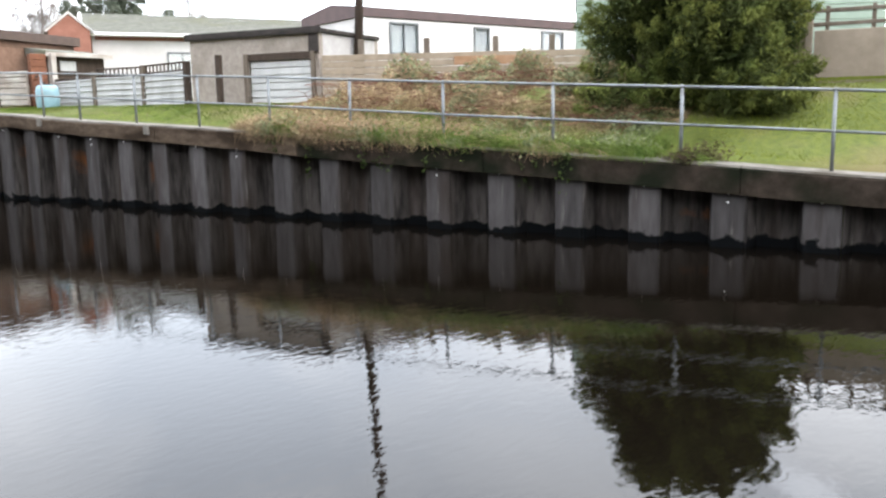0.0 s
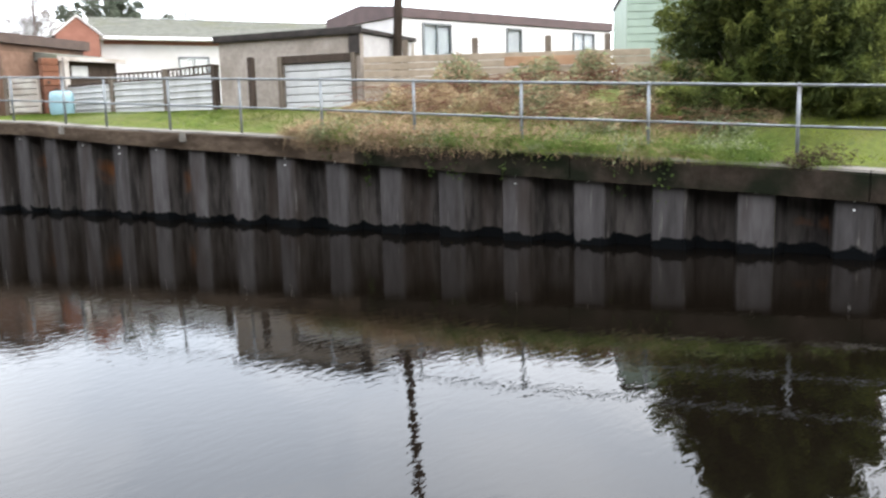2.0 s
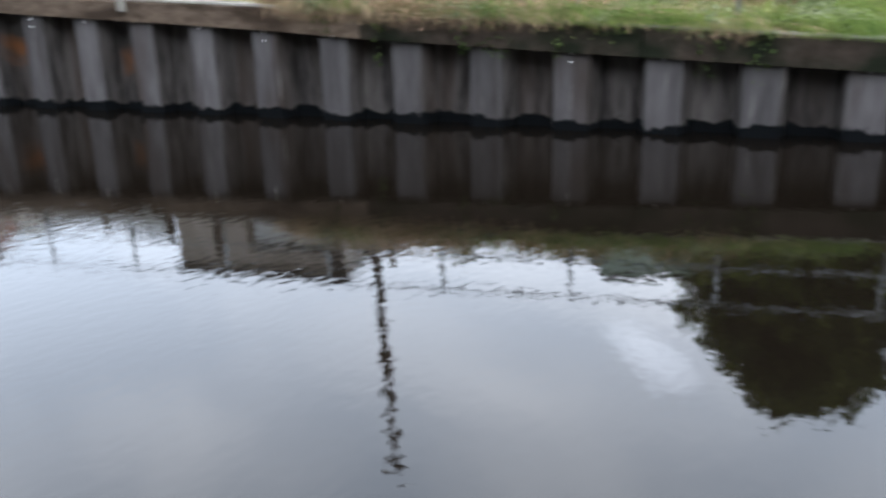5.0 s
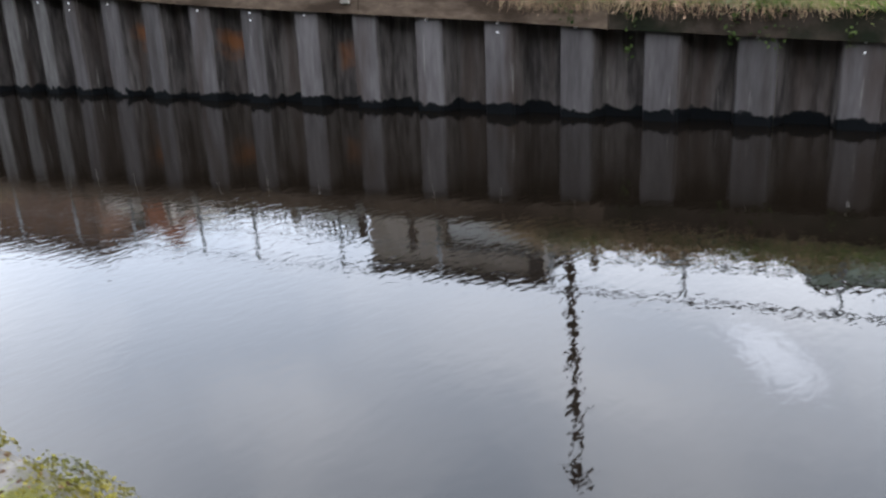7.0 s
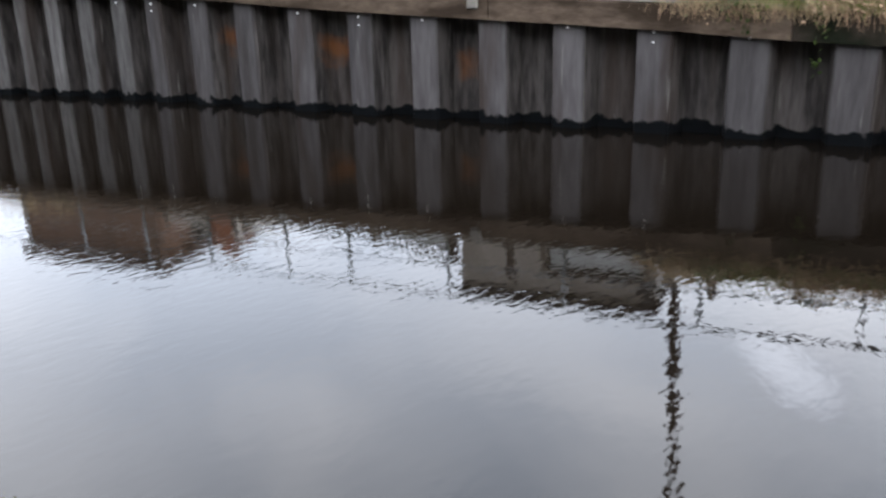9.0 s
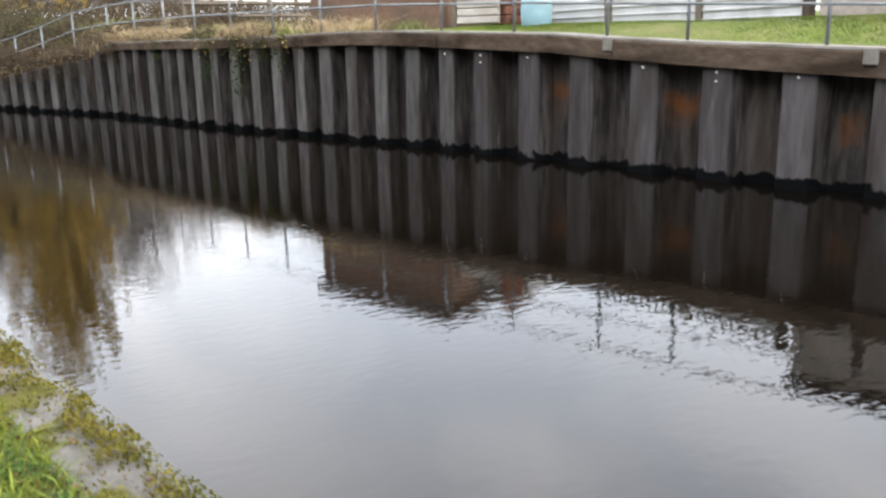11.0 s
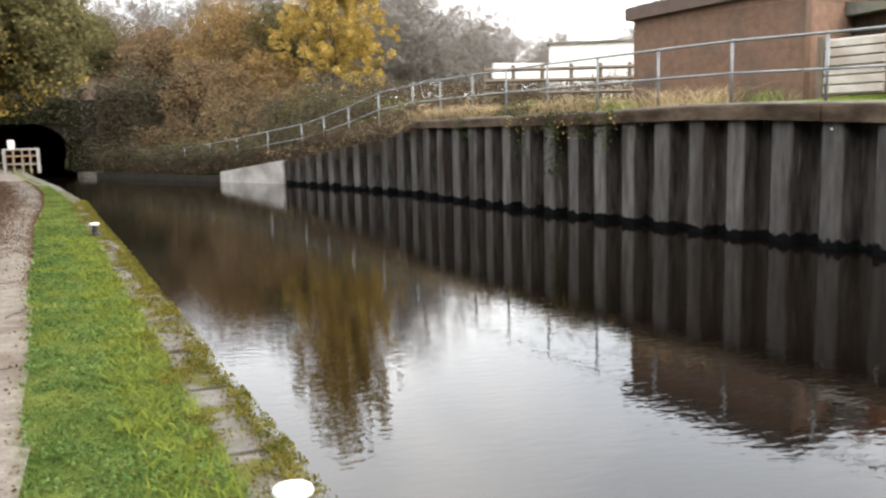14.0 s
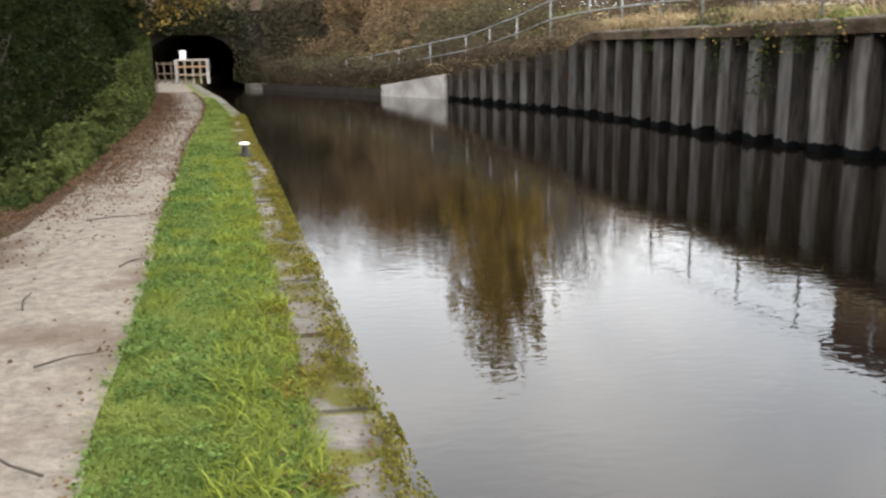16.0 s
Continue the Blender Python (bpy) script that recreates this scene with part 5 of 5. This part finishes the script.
bank_blades("lawn", "short bright green lawn behind the rail", 60000, -3, 6.4, 0.5, 7.0, 0.03, 0.011, M_LAWN, 101)
bank_blades("lawn", "short green lawn before the garage and fence", 40000, 11.5, 25, 0.5, 3.4, 0.035, 0.011, M_GRASS, 102)
bank_blades("rough_grass", "rough green grass along the bank", 5000, 4.5, 12.5, 0.3, 1.8, 0.2, 0.010, M_GRASS, 103, 0.7)


def overhang(name, label, clumps, per, material, seed, drop=0.2, rise=0.16, width=0.011, spread=0.16):
    """Clumps of long grass that arch out over the beam's edge and hang: clumps of (y, size)."""
    rng = np.random.default_rng(seed)
    verts, faces = [], []
    for y0, size in clumps:
        for k in range(int(per * size)):
            y = y0 + rng.normal() * spread * size
            d = rng.uniform(0.02, 0.55)
            x, z = far_x(y) + d, cap_z(y) + 0.01
            out = rng.uniform(0.5, 1.0) * (d + 0.12 + 0.1 * rng.random())
            up = rise * size * rng.uniform(0.3, 1.2)
            side = rng.normal() * 0.26
            end = -drop * size * rng.random() if out > d + 0.07 else rng.uniform(0.02, 0.1)
            base = len(verts)
            for f in (0.0, 0.3, 0.6, 0.85, 1.0):
                px, py = x - out * f ** 0.9, y + side * f
                pz = z + up * 4 * f * (1 - f) * 0.8 + end * f ** 3 + 0.02 * f
                w = width * (1 - 0.75 * f)
                verts += [(px, py - w / 2, pz + w * 0.3), (px, py + w / 2, pz - w * 0.3)]
            for q in range(4):
                a = base + q * 2
                faces.append((a, a + 1, a + 3, a + 2))
    return tagged(link_mesh(name, verts, faces, material), label, "grass", kind="stuff")


rc = random.Random(211)
tan = [(rc.uniform(9.3, 12.8), rc.uniform(0.5, 1.45)) for _ in range(30)] + [(rc.uniform(6.0, 9.3), rc.uniform(0.35, 0.75)) for _ in range(12)] + [(6.75, 0.9), (6.6, 0.8)]
overhang("dead_grass_fringe", "tufts of tan dead grass hanging over the concrete beam", tan, 75, M_STRAW, 104, 0.16)


def leafy_fringe(name, label, n, y0, y1, material, seed, size, long, grow=1.0):
    """Low tangled clumps lying on the beam and lolling over its edge."""
    rng = np.random.default_rng(seed)
    p = []
    for c in range(n):
        y, d = rng.uniform(y0, y1), rng.uniform(-0.1, 0.75)
        r = rng.uniform(0.08, 0.24) * grow
        k = int(260 * r / 0.16)
        q = rng.normal(size=(k, 3)) * (r * 0.6, r, r * 0.5)
        for dx, dy, dz in q:
            x = far_x(y + dy) + d + dx
            floor = cap_z(y) + 0.02 if x > far_x(y) - 0.07 else cap_z(y) - 0.22
            p.append((x, y + dy, max(floor, cap_z(y) + 0.04 + r * 0.4 + dz)))
    return tagged(leaves(name, p, size, material, seed=seed, long=long, flat=0.35), label, "weeds", kind="stuff")


leafy_fringe("dock_clumps", "brown withered dock clumps lying over the beam", 44, 8.2, 12.9, M_DOCK, 231, 0.022, 3.0)
leafy_fringe("straw_clumps", "matted tan straw lying over the beam", 44, 8.6, 12.9, M_STRAW, 232, 0.012, 8.0)
leafy_fringe("weed_clumps", "grey-green weed clumps along the beam", 52, 5.2, 12.4, M_BRAMBLE, 233, 0.026, 1.8)
leafy_fringe("grass_clumps", "fresh green grass clumps along the beam", 56, 5.2, 12.2, M_GRASS, 234, 0.012, 7.0)
leafy_fringe("dark_weed_tuft", "dark dead weed tufts on the beam by the lawn", 5, 4.2, 4.7, M_BRACKEN, 235, 0.02, 4.0, 0.7)
overhang("withered_dock_fringe", "brown withered dock and grass hanging over the beam", [(rc.uniform(9.3, 12.8), rc.uniform(0.6, 1.2)) for _ in range(20)] + [(rc.uniform(6.6, 9.3), rc.uniform(0.4, 0.8)) for _ in range(8)] + [(6.7, 1.0)], 70, M_DOCK, 107, 0.24, 0.2, 0.014)
overhang("green_fringe", "green grass tufts creeping over the beam", [(rc.uniform(5.2, 12.6), rc.uniform(0.5, 1.1)) for _ in range(60)] + [(4.45, 0.7), (4.3, 0.6)], 80, M_GRASS, 108, 0.08, 0.22)
bank_blades("dead_grass", "tan dead grass between the beam and the brambles", 22000, 6.4, 13.2, 0.35, 2.4, 0.26, 0.010, M_STRAW, 109, 1.5, 1.1)
bank_blades("green_grass", "fresh green grass tufts between the beam and the brambles", 18000, 5.2, 12.8, 0.4, 2.2, 0.22, 0.010, M_GRASS, 110, 1.3, 0.9)
bank_blades("dead_grass_fringe", "tan dead grass on the beam beside the shed", 5000, 25.5, 38, -0.05, 0.9, 0.36, 0.014, M_STRAW, 105, 1.0, 0.7)
bank_blades("rough_grass", "yellow-green rough grass below the brick shed", 2600, 24.8, 37, 0.3, 1.5, 0.26, 0.012, M_GRASS, 106, 0.8, 0.6)


def hanging(name, label, strands, material, size, seed, category):
    """Trailing stems with leaves, hanging over the beam: (y, drop)."""
    rng = np.random.default_rng(seed)
    p = []
    for y, drop, spread, n in strands:
        for k in range(n):
            yy = y + rng.normal() * spread
            f = rng.uniform(-0.15, 1)
            p.append((far_x(yy) - 0.09 - rng.uniform(0, 0.05), yy, cap_z(yy) - max(-0.03, f * drop)))
    return tagged(leaves(name, p, size, material, seed=seed, long=1.3), label, category, kind="stuff")


hanging("ivy", "trailing green ivy hanging down the piling", ((11.15, 0.75, 0.05, 30), (9.9, 0.45, 0.06, 26), (9.4, 0.5, 0.1, 34), (6.75, 0.55, 0.16, 30), (6.2, 0.6, 0.05, 32), (8.6, 0.5, 0.05, 22), (29.3, 1.3, 0.22, 190), (28.3, 0.5, 0.3, 90), (27.6, 0.8, 0.1, 60), (30.6, 0.9, 0.15, 70), (33.4, 0.5, 0.2, 50), (12.0, 0.3, 0.1, 30)), M_IVY, 0.05, 111, "ivy")
hanging("yellow_creeper", "yellow autumn creeper leaves over the piling", ((29.0, 0.5, 0.4, 30), (30.8, 0.4, 0.3, 16), (27.6, 0.3, 0.2, 10)), M_YELLOW, 0.045, 113, "creeper")
hanging("overhanging_bramble", "brown bramble spilling over the piling top", ((38.5, 0.5, 0.8, 500), (40.5, 0.4, 0.8, 500), (42.5, 0.35, 0.8, 400), (44.5, 0.3, 0.6, 300), (36.6, 0.5, 0.5, 300), (29, 0.4, 1.2, 350)), M_BRACKEN, 0.035, 112, "bramble")


# ---- near bank: verge, coping, bollards ----
def verge():
    rng = np.random.default_rng(121)
    def pts(n, y0, y1, a, b):
        ys = rng.uniform(y0, y1, n)
        out = []
        for y in ys:
            r = path_right(y) + 0.05 * noise.noise((y * 2.3, 1, 1)) if a is None else a
            d = rng.uniform(r, b)
            out.append((near_x(y) + d, y, BANK - 0.015))
        return out
    tagged(blades("grass_verge", pts(170000, 10.5, 20.5, None, -0.27), 0.034, 0.006, M_GRASS, seed=122, lean=1.0), "thick green grass verge along the towpath", "grass", kind="stuff")
    tagged(blades("grass_verge", pts(60000, 20.5, 42, None, -0.28), 0.042, 0.010, M_GRASS, seed=123, lean=0.9), "green grass verge further along the towpath", "grass", kind="stuff")
    tagged(blades("grass_verge", pts(16000, -8, 10.5, None, -0.32), 0.09, 0.015, M_GRASS, seed=124, lean=0.6), "green grass verge behind the walker", "grass", kind="stuff")
    tagged(blades("yellow_grass", pts(9000, 8, 26, -0.62, -0.26), 0.07, 0.010, M_LAWN, seed=125, lean=0.8), "yellowing grass creeping over the coping", "grass", kind="stuff")
    c, u = [], []
    for x, y, z in pts(70000, 11, 28, None, -0.3):
        v = noise.noise((x * 3.2, y * 3.2, 2.0)) + 0.5 * noise.noise((x * 9, y * 9, 6.0))
        if v > 0.05:
            c.append((x, y, z + rng.uniform(0.012, 0.05)))
        elif v < -0.46:
            u.append((x, y, z))
    tagged(leaves("clover", c, 0.017, M_CLOVER, seed=126, flat=0.6, long=1.1), "dark green clover patches in the verge", "clover", kind="stuff")
    tagged(blades("grass_tufts", u, 0.07, 0.007, M_LAWN, seed=127, lean=1.0), "longer grass tufts in the verge", "grass", kind="stuff")


verge()
coping = thing("coping", "mossy grey coping stones along the near bank", "coping", kind="structure")
rc = random.Random(131)
y = -8.0
while y < 60:
    ln = rc.uniform(0.75, 1.2)
    y1 = y + ln - 0.014
    wd = 0.37 + rc.uniform(-0.02, 0.02)
    bm = bmesh.new()
    x0, x1 = near_x(y), near_x(y1)
    j = rc.uniform(-0.012, 0.012)
    bm = prism(bm, [(x0 + j, y), (x1 + j, y1), (x1 - wd, y1), (x0 - wd, y)], -0.5, BANK + rc.uniform(-0.006, 0.008))
    bmesh.ops.bevel(bm, geom=[e for e in bm.edges if all(v.co.z > 0 for v in e.verts)], offset=0.022, segments=2, affect="EDGES")
    part("coping_stone", bm, M_STONE, coping)
    y += ln


def moss_and_litter():
    rng = np.random.default_rng(141)
    p = []
    for c in range(620):
        y = rng.uniform(6.5, 34)
        d = -abs(rng.normal() * 0.07) if rng.random() < 0.6 else rng.uniform(-0.36, -0.02)
        for k in range(95):
            yy = y + rng.normal() * 0.055
            dd = min(0.015, max(-0.4, d + rng.normal() * 0.035))
            p.append((near_x(yy) + dd, yy, BANK + 0.004 + rng.uniform(0, 0.036)))
    tagged(leaves("moss", p, 0.012, M_MOSS, seed=142, long=1.1), "cushions of yellow-green moss on the coping stones", "moss", kind="stuff")
    q = []
    for k in range(64000):
        y = rng.uniform(12, 45) if rng.random() < 0.5 else rng.uniform(24, 46)
        if y < 22 and rng.random() < 0.6:
            continue
        side = rng.random()
        d = path_left(y) + rng.normal() * (0.18 if y < 21 else 0.34) + 0.15 * noise.noise((y * 0.9, 0, 7)) if side < 0.9 else (path_right(y) - rng.exponential(0.05) if side < 0.965 else rng.uniform(path_left(y), path_right(y)))
        q.append((near_x(y) + d, y, BANK + 0.036 + rng.uniform(0, 0.01)))
    for k in range(26000):
        y = rng.uniform(12, 46)
        q.append((near_x(y) + path_left(y) - 0.05 - rng.exponential(0.45), y, BANK + 0.01 + rng.uniform(0, 0.035)))
    for k in range(2600):
        y = rng.uniform(7, 30)
        q.append((near_x(y) + rng.uniform(-0.42, -0.01), y, BANK + 0.012 + rng.uniform(0, 0.012)))
    tagged(leaves("leaf_litter", q, 0.015, M_FALLEN, seed=143, flat=0.93, long=1.4), "brown fallen leaves along the towpath edge and hedge foot", "leaves", kind="stuff")


moss_and_litter()
twigs = ((-1.0, 18.6, 30, 0.3), (-1.5, 19.6, 100, 0.35), (-1.1, 20.4, 60, 0.25), (-0.9, 17.6, 140, 0.3), (-1.6, 22.0, 20, 0.4), (-1.2, 17.3, 80, 0.22))
for x, y, a, ln in twigs:
    t = thing("twig", "thin fallen brown twig lying on the gravel", "twig", group="fallen twigs", at=(x, y, BANK + 0.045), rz=a)
    bm = tube(bmesh.new(), (-ln / 2, 0, 0), (0, 0.02, 0.006), 0.006, 0.005, 6)
    tube(bm, (0, 0.02, 0.006), (ln / 2, 0, 0), 0.005, 0.003, 6)
    part("stem", bm, M_BARK, t)


def bollard(at):
    b = thing("mooring_bollard", "black iron mooring bollard with a white mushroom top", "bollard", group="mooring bollards", at=at)
    bm = bmesh.new()
    prof = ((0.085, 0.0), (0.085, 0.028), (0.05, 0.04), (0.038, 0.07), (0.036, 0.15))
    def lathe(bm, prof):
        rings = [[bm.verts.new((r * math.cos(t), r * math.sin(t), z)) for t in np.linspace(0, 2 * math.pi, 21)[:-1]] for r, z in prof]
        for a, c in zip(rings, rings[1:]):
            for k in range(20):
                bm.faces.new((a[k], a[(k + 1) % 20], c[(k + 1) % 20], c[k]))
        bm.faces.new(rings[0][::-1])
        bm.faces.new(rings[-1])
        return bm
    part("stem", lathe(bm, prof), M_BLACK, b, smooth=True)
    part("cap", lathe(bmesh.new(), ((0.04, 0.151), (0.064, 0.157), (0.073, 0.168), (0.066, 0.182), (0.042, 0.19), (0.01, 0.193))), M_WHITEPAINT, b, "white painted mushroom cap", smooth=True)
    bm = tube(bmesh.new(), (0.03, -0.01, 0.001), (0.03, -0.01, 0.012), 0.095, n=20)
    part("base_plate", bm, M_BLACK, b, "black iron base plate")
    return b


b1 = bollard((0.365, 15.99, BANK + 0.006))
copy_thing(b1, pose(-0.88, 26.3, BANK + 0.006))

# ---- hedge and trees left of the towpath ----
def hedge():
    rng = np.random.default_rng(151)
    # Stretches below y 14 are unseen, added to block sky light.
    for i, (y0, y1) in enumerate(((-12, -5), (-5, 2), (2, 8), (8, 14), (14, 19), (19, 24), (24, 29), (29, 34), (34, 39), (39, 45), (45, 52))):
        n = 16000
        p = []
        for k in range(n):
            y = rng.uniform(y0 - 0.4, y1 + 0.4)
            base = near_x(y) + path_left(y) - 0.55
            z = rng.uniform(0, 4.2)
            bulge = 0.75 * noise.noise((y * 0.55, z * 0.7, 5)) + 0.45 * noise.noise((y * 1.7, z * 1.7, 8)) + 0.22 * max(0, z - 1.7) - 0.25
            d = -rng.exponential(0.3) + bulge - 0.2 * max(0, 1.2 - z)
            if noise.noise((y * 1.3, z * 1.3, 12 + d)) < -0.22:
                continue
            p.append((base + d, y, BANK + z))
        h = thing("hedge_bush", "dense dark overgrown hedge beside the towpath, carried on unseen behind the walker", "hedge", group="hedge along the towpath")
        for k in range(4):
            bm = bmesh.new()
            y = rng.uniform(y0, y1)
            limbs(bm, (near_x(y) + path_left(y) - 1.3, y, BANK), 2.8, 0.9, 160 + i * 5 + k, 0.06, 5, 1, 0.2)
            part("stem", bm, M_BARK, h)
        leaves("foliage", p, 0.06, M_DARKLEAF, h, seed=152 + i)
    q, g = [], []
    for k in range(5200):
        y = rng.uniform(15, 40)
        if noise.noise((y * 0.8, 0, 4)) < 0.08:
            continue
        q.append((near_x(y) + path_left(y) - rng.exponential(0.16) - 0.18, y, BANK + 0.01 + rng.uniform(0, 0.12)))
    for k in range(60000):
        y = rng.uniform(23, 46)
        tall = along(((23, 0.25), (29, 0.7), (34, 1.7), (46, 2.2)), y) * (0.75 + 0.5 * noise.noise((y * 0.9, 2, 3)))
        z = rng.uniform(0, tall)
        if noise.noise((y * 1.6, z * 1.6, 21)) < -0.15:
            continue
        g.append((near_x(y) + path_left(y) - 0.12 - rng.exponential(0.16) - 0.25 * (1 - z / max(tall, 0.1)) * rng.random(), y, BANK + z))
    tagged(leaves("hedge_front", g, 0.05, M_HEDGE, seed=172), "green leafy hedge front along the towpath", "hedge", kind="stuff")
    tagged(leaves("verge_weeds", q, 0.045, M_IVY, seed=171), "low green weeds at the hedge foot", "weeds", kind="stuff")


hedge()
t = thing("overhanging_tree", "tree in green and yellow leaf leaning over the towpath", "tree", at=(-5.5, 36.4, 0.6))
bm = bmesh.new()
limbs(bm, (0, 0, 0), 6.4, 2.6, 181, 0.2, 11, 2, 0.3)
part("trunk", bm, M_BARK, t)
crown = np.concatenate([ball_points(52000, (2.1, -0.4, 4.0), (2.5, 3.4, 2.3), 110, 181, -0.95), ball_points(22000, (-0.6, 0, 5.2), (3.2, 4.0, 2.4), 60, 186, -0.9)])
leaves("crown", crown, 0.075, M_OLIVE, t, seed=181, long=1.5)
leaves("turning_leaves", ball_points(1200, (2.3, -0.8, 2.9), (1.8, 2.4, 1.2), 30, 187, -0.95), 0.07, M_YELLOW, t, seed=187, long=1.4, label="patches of turning yellow leaves")
tree("overhanging_tree", "olive tree overhanging the towpath hedge", (-4.4, 28.0, 1.0), 8.0, (3.0, 4.4, 2.3), 5.4, M_OLIVE, 32000, 0.09, 182, 30, 0.2, 2, 10)
tree("overhanging_tree", "olive green tree behind the hedge", (-8.0, 46.0, 1.0), 9.5, (4.0, 4.4, 3.4), 6.4, M_OLIVE, 30000, 0.12, 183, 30, 0.2, 2, 10)
tree("overhanging_tree", "tall dark tree behind the towpath hedge", (-5.6, 22.0, 1.0), 8, (2.4, 3.6, 3.0), 5.2, M_DARKLEAF, 22000, 0.09, 184, 26, 0.2, 1, 10)
tree("overhanging_tree", "dull green tree above the tunnel approach", (-10.2, 54.5, 1.2), 8, (4.6, 4.0, 2.6), 5.2, M_OLIVE, 30000, 0.12, 185, 30, 0.2, 2, 10)

# Unseen trees, added to keep western sky light off the piling.
for k in range(6):
    tree("towpath_tree", "unseen tall tree added beside the towpath to block sky light", (-6.2 + 0.5 * (k % 2), -9 + k * 5.4, 0.9), 9.5, (2.8, 3.4, 4.0), 5.4, M_DARKLEAF, 9000, 0.19, 201 + k, 26, 0.2, 1, 9)

# wooded hill over the tunnel
def hillside():
    xs = np.linspace(-60, 14, 30)
    ys = [60.3, 61.5, 63, 66, 70, 76, 84, 95, 120]
    verts, faces = [], []
    for y in ys:
        for x in xs:
            side = min(1, max(0, (12 - x) / 13))
            z = along(((60.3, 3.3), (61.5, 4.0), (63, 4.6), (66, 5.4), (76, 6.6), (120, 7)), y) * side + 0.3 * noise.noise((x * 0.3, y * 0.3, 1))
            verts.append((x, y, z if side > 0 else -0.5))
    n = len(xs)
    for i in range(len(ys) - 1):
        for k in range(n - 1):
            a = i * n + k
            faces.append((a, a + 1, a + n + 1, a + n))
    ob = link_mesh("hillside", verts, faces, M_LEAFSOIL)
    tagged(ob, "leaf-strewn wooded hillside over the tunnel", "hillside", kind="structure")
    rng = np.random.default_rng(191)
    for name, label, m, n, sd in (("hill_scrub", "grey-brown leafless scrub over the tunnel mouth", M_SCRUB, 60000, 192), ("hill_ivy", "dark ivy and scrub hanging over the tunnel mouth", M_DARKLEAF, 26000, 193)):
        p = []
        for k in range(n):
            x = rng.uniform(-16, 3)
            y = 60.1 - rng.exponential(0.35) if k % 2 else rng.uniform(59.8, 66)
            arch = 2.75 if -8.9 < x < -4.2 else (0.5 if x < -8.9 else 0.35)
            top = 4.6 + 1.6 * noise.noise((x * 0.4, 0, sd))
            if sd == 193 and x > -3.2:
                continue
            if sd == 192 and k % 3 and x < -2.6:
                x = rng.uniform(-2.6, 3)
                arch = 0.35
            p.append((x, y, rng.uniform(arch, top) if k % 2 else 3.2 + rng.uniform(0, 2.6) * abs(noise.noise((x * 0.5, y * 0.5, sd))) * 2))
        tagged(leaves(name, p, 0.08, m, seed=sd), label, "undergrowth", kind="stuff")


hillside()

# ---- tunnel mouth, its railings and sign ----
portal = thing("tunnel_portal", "very dark brick tunnel mouth over canal and towpath", "tunnel", kind="structure")
bm = bmesh.new()
n = 14
xc, hw, top = -6.3, 2.55, 2.85
outer, inner = [], []
for k in range(n + 1):
    a = math.pi * k / n
    inner.append((xc - hw * math.cos(a), 0.9 + (top - 0.9) * math.sin(a)))
inner = [(xc - hw, -0.8)] + inner + [(xc + hw, -0.8)]
outer = [(xc - 7, -0.8)] + [(xc - 7 + 16 * k / n, 3.9) for k in range(n + 1)] + [(xc + 9, -0.8)]
for y0, y1 in ((60.2, 61.0),):
    va = [bm.verts.new((x, y0, z)) for x, z in inner]
    vb = [bm.verts.new((x, y0, z)) for x, z in outer]
    vc = [bm.verts.new((x, y1 + 24, z)) for x, z in inner]
    for k in range(len(inner) - 1):
        bm.faces.new((va[k], va[k + 1], vb[k + 1], vb[k]))
        bm.faces.new((va[k], vc[k], vc[k + 1], va[k + 1]))
    bm.faces.new(vc)
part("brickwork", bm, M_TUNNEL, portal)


def tunnel_railing():
    r = thing("tunnel_railing", "worn white railing with buff and orange bars at the tunnel mouth", "railing")
    a, b = (-6.35, 55.4), (-4.9, 55.0)
    m = wframe(a, b)
    w = (Vector(b) - Vector(a)).length
    for i, x in enumerate((0.0, 0.42, 0.8, 1.15, w)):
        part("post", box(bmesh.new(), (x, 0, 1.0), (0.12 if i in (0, 4) else 0.07, 0.09, 1.1), m, 0.01), M_CONC if i in (0, 4) else M_BUFF, r)
    for z, mt in ((1.52, M_CONC), (1.22, M_PLANK), (0.86, M_BUFF)):
        part("rail", box(bmesh.new(), (w / 2, -0.01, z), (w, 0.05, 0.08), m, 0.01), mt, r)
    q = thing("inner_railing", "weathered timber railing standing inside the tunnel mouth", "railing")
    for x in (-1.5, -1.15, -0.8, -0.45):
        part("post", box(bmesh.new(), (x, 1.2, 0.95), (0.06, 0.06, 1.0), m, 0.008), M_POST, q)
    for z in (0.9, 1.35):
        part("rail", box(bmesh.new(), (-0.97, 1.2, z), (1.15, 0.05, 0.06), m, 0.008), M_POST, q)
    s = thing("notice_board", "small white notice board on a post by the tunnel", "sign")
    part("post", box(bmesh.new(), (0.25, 0.3, 1.1), (0.06, 0.06, 1.3), m), M_BLACK, s)
    part("board", box(bmesh.new(), (0.25, 0.25, 1.75), (0.3, 0.03, 0.4), m, 0.006), M_WHITEPAINT, s)


tunnel_railing()
